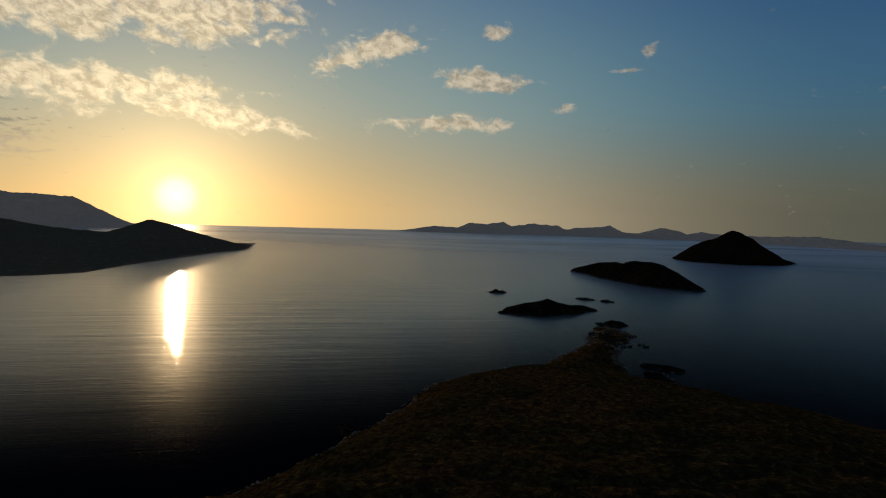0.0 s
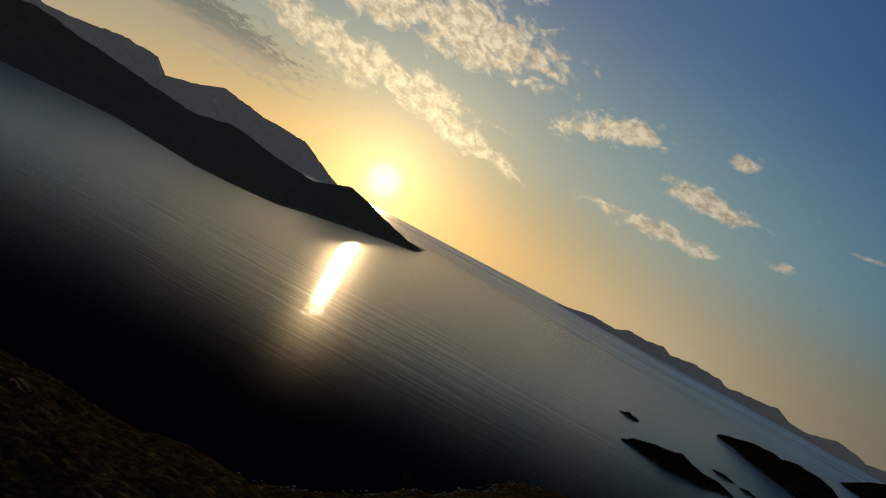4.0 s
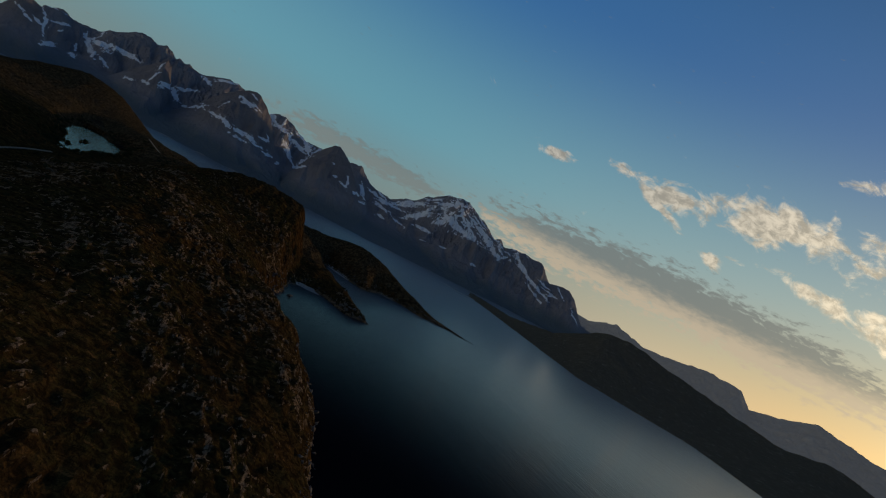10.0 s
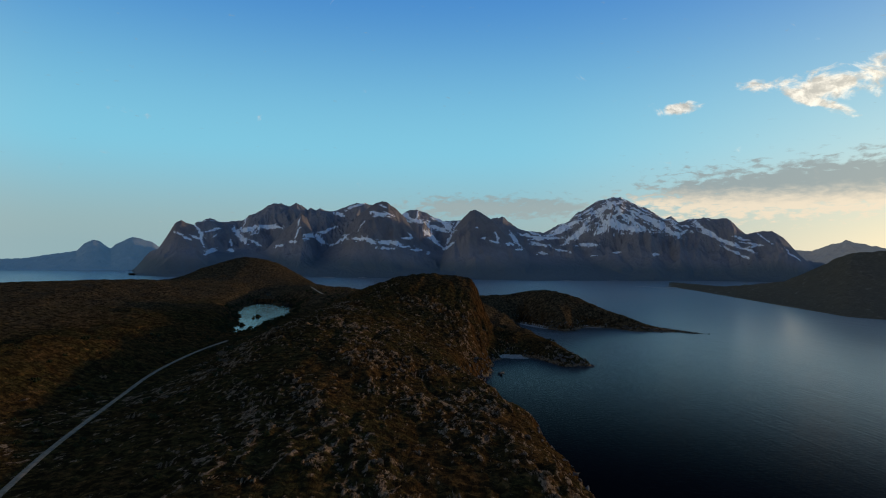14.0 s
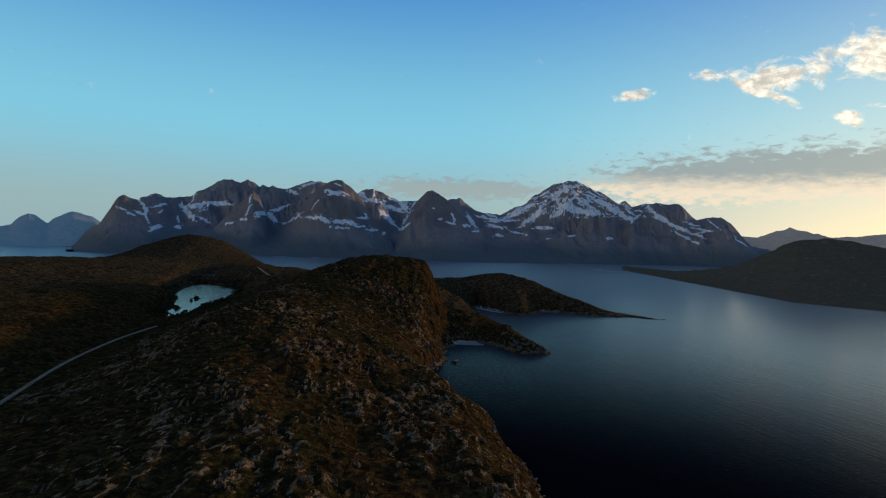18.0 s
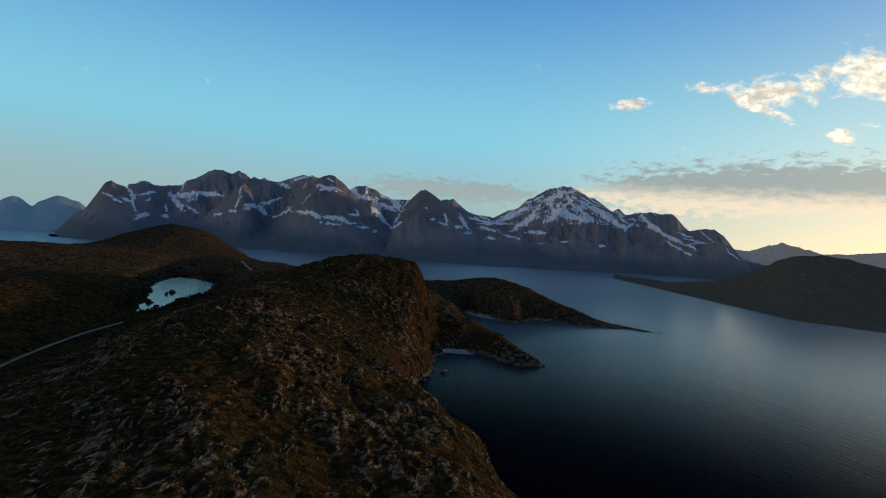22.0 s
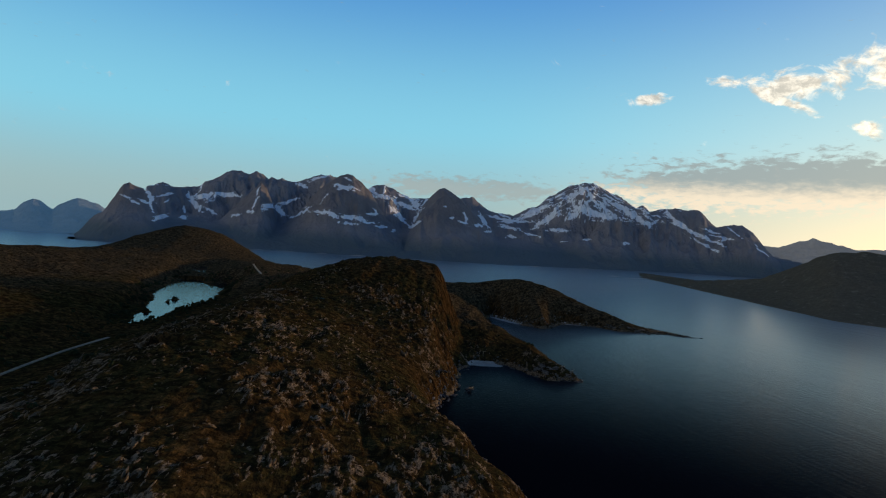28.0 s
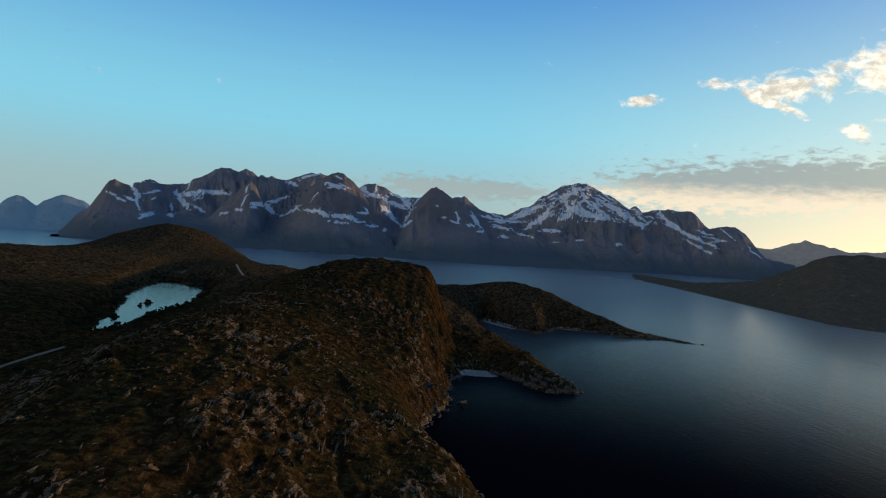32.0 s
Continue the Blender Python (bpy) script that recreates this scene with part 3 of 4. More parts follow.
def land_height(x, y):
    d = inland(x, y, COAST) + 7 * fbm(x, y, 45, 4, 0.6)
    wall = smooth(y, 90, 190) * (1 - smooth(y, 600, 650)) * smooth(x, -70, -25)
    d = d + wall * (3.2 * ridged(x * 0.3, y, 15, 3, 0.6) - 1.0)
    base = 40 + 6 * smooth(-x, 110, 210)
    base = base + 54 * bell(x, y, -42, 768, 135, 150) + 19 * bell(x, y, -130, 520, 62, 150) + 9 * bell(x, y, -112, 335, 48, 80)
    base = base - 13 * smooth(x, -90, 5) * (1 - smooth(y, 540, 660))
    base = base + 58 * bell(x, y, -565, 1450, 150, 150, 20) + 20 * bell(x, y, -640, 830, 150, 330, -12) + 18 * bell(x, y, -470, 520, 120, 190, 10)
    base = base + 14 * bell(x, y, -282, 350, 30, 52, -20) + 14 * bell(x, y, -262, 262, 28, 44)
    base = base - 26 * smooth(-x, 760, 1000)
    base = base - 9 * smooth(y, 800, 900) * smooth(x, -10, 70) + 27 * bell(x, y, 130, 1075, 115, 75) - 34 * smooth(x, 190, 330) * smooth(y, 600, 800)
    base = base - 28 * smooth(x, 260, 620) * smooth(-y, 100, 250)
    low = smooth(x + 12 * fbm(x, y, 30, 3), -10, 22) * smooth(y, 545, 610) * (1 - smooth(y, 850, 960))
    base = base + (17 - base) * low
    cliff = smooth(y, 100, 200) * (1 - smooth(y, 600, 640)) * smooth(x, -120, -20)
    arm = smooth(y, 860, 940) * smooth(x, 0, 90)
    wide = 13 * cliff + (50 - 26 * arm) * (1 - cliff) * (1 - low) + 22 * low * (1 - cliff)
    lift = 1 - np.exp(-np.maximum(d, 0) / wide)
    u, v = x * 0.99 + y * 0.12, y * 0.99 - x * 0.12
    rough = 2.5 * ridged(x, y, 85, 3, 0.5) + 4.0 * billow(u, v * 0.5, 30, 2, 0.5) + (2.5 * ridged(u, v * 0.36, 13, 3, 0.6) + 1.7 * ridged(u * 0.9, v * 0.4, 4.8, 2, 0.6)) * (0.35 + 0.65 * craggy(x, y))
    slab = bedrock(x, y)
    rough = rough + slab * (0.9 + 1.6 * fbm(u, v * 0.4, 3.6, 2, 0.6))
    dale = np.exp(-(road_gap(x, y) / 52.0) ** 2)
    base = base + (road_level(y) - 1.5 - base) * dale * (1 - low)
    calm = smooth(inland(x, y, LAKE_SHORE), -60, -15)
    z = base * lift + rough * np.clip(d / 25, 0, 1) * (0.75 + 0.6 * fbm(x, y, 180, 2)) * (1 - 0.8 * calm) * (1 - 0.7 * dale) + np.minimum(d, 4) * 0.3
    for shore, reach, level in ((LAKE_SHORE, 36.0, LAKE_Z), (POND_SHORE, 70.0, POND_Z)):
        k = inland(x, y, shore) + 5 * fbm(x, y, 26, 3)
        bank = level + 0.8 + np.maximum(-k, 0) * 0.10
        z = np.where(k > -reach, np.maximum(z, level + 0.8), z)
        z = z + (bank - z) * smooth(k, -reach, -4)
        z = z + (level - 3 - z) * smooth(k, -3, 3)
    road = np.exp(-(road_gap(x, y) / 8.0) ** 2) * (1 - smooth(y, 1090, 1150))
    z = z + (road_level(y) - z) * road
    for cx, cy, level, l, w, turn in TARNS:
        a = radians(turn)
        q = np.hypot(((x - cx) * math.cos(a) + (y - cy) * math.sin(a)) / l, ((y - cy) * math.cos(a) - (x - cx) * math.sin(a)) / w)
        z = z + (level - 0.5 + 0.4 * np.minimum(q, 3) - z) * smooth(q, 3.0, 1.4)
    return np.where(d > 0, z, np.maximum(d * 0.35, -12))


# small tarns on the plateau: centre, level, half length, half width, turn
TARNS = [(-141, 531, 55.4, 8.0, 4.0, 20), (-156, 412, 46.0, 6.0, 3.0, 60), (-137, 602, 59.5, 8.0, 2.0, 0), (-104, 590, 62.0, 5.0, 1.6, 10)]
ROAD = [(-140, -60), (-138, 60), (-152, 120), (-176, 190), (-199, 273), (-220, 356), (-231, 440), (-232, 505), (-230, 570), (-232, 640), (-236, 720), (-240, 800), (-236, 875), (-270, 965), (-306, 1065), (-330, 1130)]


def road_gap(x, y):
    best = np.full(np.shape(x), 1e9)
    for (ax, ay), (bx, by) in zip(ROAD, ROAD[1:]):
        dx, dy = bx - ax, by - ay
        t = np.clip(((x - ax) * dx + (y - ay) * dy) / (dx * dx + dy * dy), 0, 1)
        best = np.minimum(best, np.hypot(x - ax - t * dx, y - ay - t * dy))
    return best


def road_level(y):
    return 35.0 + 20 * smooth(y, 740, 880) + 3 * smooth(-y, -180, 0)


gx = graded([(-1310, 14), (-600, 7), (-300, 1.2), (90, 3), (150, 6), (720, 6)])
gy = graded([(-910, 16), (-460, 7), (60, 1.3), (760, 3.5), (1000, 8), (1660, 8)])
X, Y = np.meshgrid(gx, gy)
land = tagged(sheet("ground", X, Y, land_height(X, Y), HEATH), "brown heath headland with pale bare rock and cliffs", "headland", kind="structure")
where = np.empty(len(land.data.vertices) * 3, np.float32)
land.data.vertices.foreach_get("co", where)
where = where.reshape(-1, 3).astype(float)
land.data.attributes.new("bedrock", "FLOAT", "POINT").data.foreach_set("value", bedrock(where[:, 0], where[:, 1]).astype(np.float32))


# ---- islands ----
def island(name, cx, cy, length, width, turn, height, label, cells=70, mat=None, rough=0.35, level=0.0, steep=0.6, crag=0.28):
    a = radians(turn)
    u, v = np.meshgrid(np.linspace(-1.25, 1.25, cells), np.linspace(-1.25, 1.25, cells))
    x = cx + u * length / 2 * math.cos(a) - v * width / 2 * math.sin(a)
    y = cy + u * length / 2 * math.sin(a) + v * width / 2 * math.cos(a)
    q = 1 - np.sqrt(u * u + v * v) + crag * fbm(x, y, length * 0.3, 4)
    z = height * np.clip(q, 0, 1.25) ** steep * (1 + rough * fbm(x, y, length * 0.22, 4)) * 1.1
    z = np.where(q > 0, z + 0.5, np.maximum(q * length * 0.25, -8))
    return tagged(sheet(name, x, y, z + level, mat or BACKLIT_ISLE, level - 5), label, "island")


island("island", 1335, -612, 470, 170, 24, 37, "long heath island lying low in the sea, darkened as backlit")
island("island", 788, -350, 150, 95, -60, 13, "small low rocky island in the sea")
island("island", 2110, -1150, 450, 400, -60, 108, "steep cone-shaped island in the sea, darkened as backlit", rough=0.10, steep=1.05, crag=0.13)
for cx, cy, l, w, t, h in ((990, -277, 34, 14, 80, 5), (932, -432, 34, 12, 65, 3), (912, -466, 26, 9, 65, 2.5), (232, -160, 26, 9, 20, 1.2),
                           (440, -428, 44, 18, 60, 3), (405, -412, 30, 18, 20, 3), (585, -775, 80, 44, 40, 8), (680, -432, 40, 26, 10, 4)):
    tagged(island("skerry", cx, cy, l, w, t, h, "bare rock skerry awash in the sea, darkened as backlit", 34, BACKLIT_ISLE, rough=0.9, crag=0.55), category="skerry", group="skerries")


# ---- ridges and mountains ----
def crest(points, n):
    p = np.array(points, float)
    s = np.concatenate([[0], np.cumsum(np.hypot(*np.diff(p[:, :2], axis=0).T))])
    q = np.linspace(0, s[-1], n)
    return q, np.stack([np.interp(q, s, p[:, k]) for k in range(3)], 1)


def ridge(name, points, near, far, label, mat, n=160, m=46, grain=90.0, amp=0.16, category="hill", kind=""):
    """A ridge along the crest, sloping down to the sea on both sides (near: towards the origin)."""
    q, c = crest(points, n)
    way = c[:, :2] / np.hypot(c[:, 0], c[:, 1])[:, None]
    v = np.concatenate([np.linspace(-1.15, 0, m), np.linspace(0, 1.1, m // 2)[1:]])
    if not isinstance(near, tuple):
        near = ((0, near), (1, near))
    reach = np.interp(q / q[-1], [k for k, _ in near], [w for _, w in near])
    span = np.where((v < 0)[:, None], reach[None], far)
    x = c[:, 0][None] + v[:, None] * span * way[:, 0][None]
    y = c[:, 1][None] + v[:, None] * span * way[:, 1][None]
    fall = np.clip(1 - np.abs(v), 0, 1)[:, None]
    prof = fall ** 0.9 * (0.35 + 0.65 * fall)
    h = c[:, 2][None]
    z = h * prof + h * amp * ridged(x, y, grain * 2.2, 5, 0.55) * fall * (1.15 - fall) * 2 + 4 * fbm(x, y, grain * 0.35, 3) * np.minimum(fall * 4, 1)
    if amp > 0.2:
        z = z + 0.16 * h * (ridged(x, y, 240, 4, 0.5) - 0.5) * fall ** 2
    z = np.where(np.abs(v)[:, None] > 1.0, -5, z)
    return tagged(sheet(name, x, y, z, mat, -4), label, category, kind=kind)


ridge("hill_island", [(850, 2700, 0), (870, 2620, 4), (905, 2450, 9), (930, 2250, 18), (985, 1950, 50), (1060, 1740, 138), (1140, 1700, 142), (1230, 1650, 124), (1400, 1500, 96), (1480, 1330, 76), (1560, 1230, 100),
                      (1690, 1110, 68), (1740, 970, 56), (1830, 880, 100), (1900, 770, 62), (1960, 680, 32), (1990, 600, 3)],
      ((0, 160), (0.14, 300), (0.31, 430), (0.39, 520), (0.47, 590), (0.56, 610), (0.64, 700), (0.69, 780), (0.76, 820), (0.82, 750), (0.87, 600), (0.92, 420), (0.97, 200), (1.0, 80)), 400,
      "dark rounded heath hills along the sound", ISLE, kind="structure")
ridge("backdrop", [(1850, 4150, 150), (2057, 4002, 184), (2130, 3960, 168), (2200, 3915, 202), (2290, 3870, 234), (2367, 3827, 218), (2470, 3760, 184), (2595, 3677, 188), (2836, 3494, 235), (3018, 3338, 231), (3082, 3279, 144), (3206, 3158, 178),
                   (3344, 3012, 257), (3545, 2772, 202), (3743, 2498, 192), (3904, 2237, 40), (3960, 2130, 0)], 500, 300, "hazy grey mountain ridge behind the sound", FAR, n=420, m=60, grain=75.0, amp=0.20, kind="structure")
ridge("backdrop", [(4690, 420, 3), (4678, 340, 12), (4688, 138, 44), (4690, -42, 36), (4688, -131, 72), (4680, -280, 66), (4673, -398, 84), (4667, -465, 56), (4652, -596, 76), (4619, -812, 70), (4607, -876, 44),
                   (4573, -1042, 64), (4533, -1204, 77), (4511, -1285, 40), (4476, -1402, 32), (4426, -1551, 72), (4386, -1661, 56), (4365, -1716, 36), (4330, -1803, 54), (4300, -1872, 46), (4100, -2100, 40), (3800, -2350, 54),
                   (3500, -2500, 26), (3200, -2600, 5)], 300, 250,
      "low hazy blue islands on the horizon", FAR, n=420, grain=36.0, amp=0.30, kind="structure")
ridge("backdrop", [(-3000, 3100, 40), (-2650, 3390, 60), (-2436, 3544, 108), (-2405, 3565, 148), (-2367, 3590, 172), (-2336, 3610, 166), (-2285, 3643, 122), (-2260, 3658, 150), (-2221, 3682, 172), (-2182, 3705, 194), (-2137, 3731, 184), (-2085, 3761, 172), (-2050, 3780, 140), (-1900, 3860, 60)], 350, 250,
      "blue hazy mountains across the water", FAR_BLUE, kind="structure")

# the range, massif by massif: range of the crest, reach of the near and the far slope, rounded or not, and the crest as (azimuth, height)
MASSIFS = [
    (4150, 900, 260, False, [(-26.4, -40), (-25.6, 291), (-24.9, 315), (-24.4, 325), (-23.7, 311), (-23.4, 306), (-22.4, 311), (-21.6, 319), (-21.1, 353), (-20.5, 367), (-19.8, 407),
                             (-19.0, 440), (-18.4, 443), (-18.0, 431), (-17.6, 422), (-16.9, 448), (-16.2, 422), (-15.9, 402), (-15.7, 418), (-15.1, 403), (-14.8, 415), (-14.3, 400),
                             (-13.4, 400), (-12.9, 421), (-12.5, 427), (-12.0, 444), (-11.4, 462), (-11.0, 452), (-10.7, 462), (-10.1, 449), (-9.4, 440), (-7.5, -40)]),
    (4250, 900, 200, False, [(-8.5, 300), (-7.0, 406), (-6.3, 432), (-5.8, 431), (-5.0, 415), (-3.9, 373), (-3.1, 352), (-1.6, 358), (0.5, 300), (2.0, -40)]),
    (3500, 460, 400, True, [(-30.8, -25), (-30.0, 16), (-29.3, 62), (-28.7, 114), (-28.2, 166), (-27.5, 238), (-27.2, 271), (-26.8, 281), (-26.4, 266), (-25.7, 255), (-25.1, 206), (-24.5, 131),
                            (-23.6, 75), (-22.0, -40)]),
    (3600, 540, 420, True, [(-21.2, -40), (-20.0, 100), (-18.9, 181), (-17.8, 256), (-16.9, 316), (-16.5, 346), (-16.0, 317), (-15.5, 240), (-15.2, 178), (-14.2, -40)]),
    (3550, 600, 500, True, [(-15.5, -30), (-14.4, 117), (-13.0, 201), (-12.1, 283), (-11.1, 350), (-10.1, 395), (-9.6, 416), (-9.1, 427), (-8.6, 423), (-7.8, 388), (-7.0, 342), (-6.2, 271),
                            (-5.4, 193), (-3.8, 117), (-2.5, -40)]),
    (3500, 560, 420, True, [(-4.4, -40), (-3.2, 119), (-2.5, 201), (-2.1, 273), (-1.3, 336), (-0.7, 373), (-0.2, 384), (0.5, 360), (1.2, 334), (1.9, 288), (3.0, 217), (4.6, 158), (6.0, -40)]),
    (3900, 650, 300, False, [(0.3, 250), (1.3, 355), (1.8, 360), (2.4, 369), (2.9, 342), (3.9, 292), (4.5, 280), (5.8, 269), (6.8, 270), (8.0, 200), (10.0, -40)]),
    (4100, 850, 260, False, [(4.8, 120), (6.0, 260), (6.8, 295), (7.6, 328), (8.6, 353), (9.4, 415), (9.9, 427), (10.5, 458), (11.1, 489), (11.9, 498), (12.5, 515), (13.2, 509), (13.9, 484), (14.9, 450),
                             (15.7, 430), (16.4, 391), (17.0, 364), (17.3, 379), (17.5, 387), (17.9, 362), (18.3, 330), (20.0, -40)]),
    (4150, 620, 250, False, [(16.5, 100), (18.1, 351), (18.8, 364), (19.6, 373), (20.3, 378), (21.2, 372), (22.1, 371), (22.6, 340), (23.1, 295), (23.5, 272), (24.0, 280), (24.4, 288), (25.1, 293),
                             (25.5, 291), (26.2, 258), (26.9, 201), (27.5, 145), (28.4, 88), (29.4, -20)]),
]


def mountain_height(az, r):
    x, y = r * np.sin(np.radians(az)), r * np.cos(np.radians(az))
    shore = np.interp(az, [-36, -31, -28, -15, 0, 6, 14, 21, 30], [3300, 3180, 3000, 2960, 2930, 2930, 3230, 3560, 3800])
    t = r - shore
    bend = 0.25 * fbm(x, y, 260, 3)
    ribs = ridged(az * 62 + 0.10 * r, r * 0.30, 150, 5, 0.56)
    # wooded foot of the slopes
    z = -9 + (15 + 112 * smooth(t, -60, 720) + 10 * fbm(x, y, 210, 4) * smooth(t, 20, 200)) * smooth(az, -30.9, -28.6)
    bare = np.zeros_like(z)
    for top_r, near, far, rounded, line in MASSIFS:
        a, h = np.array(line).T
        top = np.interp(az + (0.02 if rounded else 0.05) * fbm(x, y, 90, 3), a, h, left=-60, right=-60)
        d = (r - top_r) / near + bend * (r < top_r) * np.clip((top_r - r) / 200, 0, 1)
        u = np.where(r < top_r, np.clip(1 + d, 0, 1), np.clip(1 - (r - top_r) / far, 0, 1))
        prof = 0.35 * u + 0.65 * u ** 1.45 if rounded else 0.30 * u + 0.70 * u ** 1.9
        part = top * prof + np.maximum(top, 0) * (0.12 if rounded else 0.30) * (ribs - 0.35) * np.clip(u * (1 - u) * 4, 0, 1) * smooth(prof, 0.16, 0.5) * (r < top_r)
        if rounded:
            bare = np.where(part > z, np.clip((part - z) / 14, 0, 1), bare * (part < z - 25))
        else:
            bare = np.where(part > z, 0.0, bare)
        z = 0.5 * (z + part + np.sqrt((z - part) ** 2 + (18.0 * np.clip(1.3 - prof, 0, 1) * np.clip((np.maximum(z, part) - 8) / 70, 0, 1)) ** 2))
    z = z + (9 - 4 * bare) * (ridged(x, y, 60, 4, 0.62) - 0.4) * np.clip(t / 300, 0, 1) * smooth(z, 60, 160)
    z = np.where(z > 0, z * (0.04 + 0.96 * smooth(t, 0, 150)), z)
    return np.where((t > 0) & (az > -30.9), z, -9 + 0 * z), bare


# old snow lying in the hollows: azimuth, height, half length, half width, tilt on the slope
CONE_SNOW = [(-26.99, 212, 19, 5, -20), (-26.33, 184, 26, 5, -25), (-25.67, 192, 26, 6, -20), (-25.2, 200, 70, 7, -72), (-24.32, 120, 31, 11, 25), (-17.31, 177, 20, 7, 10), (-16.96, 216, 40, 5, 65),
             (-16.73, 298, 33, 5, 80), (-18.37, 155, 23, 7, 15), (-15.82, 212, 32, 18, 25), (-14.85, 206, 42, 16, -45), (-14.49, 251, 42, 11, 20), (-13.77, 267, 35, 5, 35)]
BACK_SNOW = [(-25.4, 248, 54, 12, -50), (-24.46, 311, 54, 4, 5), (-24.21, 247, 38, 8, 15), (-24.02, 214, 12, 6, 50), (-22.17, 243, 35, 12, -60), (-21.84, 210, 54, 15, -50), (-21.19, 255, 61, 17, 10),
             (-21.42, 180, 27, 10, -60), (-20.59, 229, 23, 8, 30), (-20.52, 173, 31, 10, -35), (-22.57, 172, 19, 8, -70), (-22.63, 126, 15, 12, 0), (-19.39, 277, 69, 15, 0), (-13.0, 380, 38, 12, -30),
             (-11.4, 443, 69, 10, 20), (-21.41, 320, 38, 5, 80), (-12.37, 405, 15, 6, 30)]
DOME_SNOW = [(-9.18, 347, 53, 16, -3), (-8.91, 396, 33, 5, -20), (-13.6, 170, 30, 5, 10), (-12.88, 195, 46, 5, 35), (-12.35, 206, 20, 7, -50), (-11.24, 197, 39, 10, -10), (-10.24, 191, 36, 13, -25),
             (-8.96, 179, 33, 13, -5), (-7.79, 176, 39, 13, -10), (-8.69, 148, 46, 5, 0), (-6.65, 160, 39, 5, 8), (-6.63, 209, 30, 10, 0), (-6.39, 229, 20, 6, -45), (-5.76, 144, 26, 6, -5), (-4.6, 128, 10, 7, 0),
             (-11.0, 274, 33, 4, 60)]
CIRQUE_SNOW = [(1.92, 217, 32, 8, -75), (0.61, 214, 16, 6, 10), (3.6, 219, 52, 13, -60), (3.1, 186, 23, 8, 5), (1.68, 194, 23, 6, -10), (4.06, 159, 23, 6, 15), (0.09, 276, 8, 6, 0),
               (-5.73, 342, 55, 20, -5), (-6.68, 384, 47, 16, -45), (-5.66, 400, 31, 6, 85), (-3.88, 303, 87, 15, -20), (-4.36, 239, 71, 12, -40), (-2.85, 322, 55, 22, -50), (-1.71, 334, 55, 14, 45), (-3.4, 359, 79, 9, -15),
               (-4.51, 308, 47, 11, -70), (-2.68, 218, 39, 10, 60), (-3.82, 194, 55, 9, -30), (-2.75, 167, 39, 8, 30)]
PEAK_SNOW = [(11.89, 435, 96, 15, 22), (12.47, 329, 52, 30, -20), (13.75, 300, 96, 22, -10), (14.47, 338, 74, 15, -35), (11.49, 283, 37, 22, 30), (9.21, 251, 81, 15, 35), (9.95, 307, 74, 11, 60),
             (15.29, 372, 59, 15, -30), (16.45, 332, 74, 19, -35), (17.7, 275, 52, 15, -25), (18.42, 270, 37, 7, 50), (12.2, 470, 40, 8, -60), (13.2, 400, 60, 7, -50)]
SADDLE_SNOW = [(7.64, 278, 87, 11, 20), (8.13, 315, 72, 14, 25), (5.06, 246, 79, 9, -10), (6.63, 233, 94, 9, 5), (5.88, 191, 51, 11, -10), (6.28, 139, 25, 11, 0), (10.28, 191, 51, 13, 5), (7.99, 155, 51, 6, -15),
               (10.84, 129, 18, 5, 0), (12.85, 150, 25, 6, 0), (16.34, 140, 22, 7, 5), (5.3, 270, 60, 7, -25)]
TAIL_SNOW = [(19.81, 331, 38, 11, -50), (20.55, 287, 61, 11, -30), (21.51, 236, 99, 9, -25), (22.68, 205, 99, 9, -25), (23.8, 215, 53, 8, -10), (21.04, 253, 46, 9, -25), (22.71, 163, 91, 7, -28),
             (24.88, 246, 46, 6, -40), (24.26, 196, 38, 6, 5), (26.98, 150, 46, 6, -40), (26.52, 80, 23, 6, -5), (23.1, 248, 46, 6, -15)]


def snow_depth(az, r, z):
    along = np.radians(az) * r
    wx, wz = 15 * fbm(along, z * 1.4, 46, 4, 0.6), 11 * fbm(along + 700, z * 1.4, 40, 4, 0.6)
    lie = np.zeros_like(z)
    for patches in (CONE_SNOW, BACK_SNOW, DOME_SNOW, CIRQUE_SNOW, PEAK_SNOW, SADDLE_SNOW, TAIL_SNOW):
        for a, h, l, w, tilt in patches:
            c, s = math.cos(radians(tilt)), math.sin(radians(tilt))
            p, q = np.radians(az - a) * r + wx, z - h + wz
            u, v = (p * c + q * s) / (l * 1.1), (q * c - p * s) / (w * 0.95)
            lie = np.maximum(lie, 1 - 0.5 * np.sqrt(u * u + v * v))
    # thin streaks on the high peak and its shoulder
    side = np.abs(along - 880)
    slant = fbm(side * 0.5 + wx, z * 1.7 + 0.75 * side + wz, 34, 5, 0.66)
    amount = smooth(az, 5.0, 9.0) * (1 - smooth(az, 17.0, 24.0)) * smooth(z, 210, 300)
    lie = np.maximum(lie, (0.40 + 0.75 * slant) * amount)
    broken = fbm(along + 0.4 * z, z * 1.9, 22, 4, 0.7)
    return np.clip(lie + 0.42 * broken - 0.02, 0, 1) * smooth(z, 60, 110)


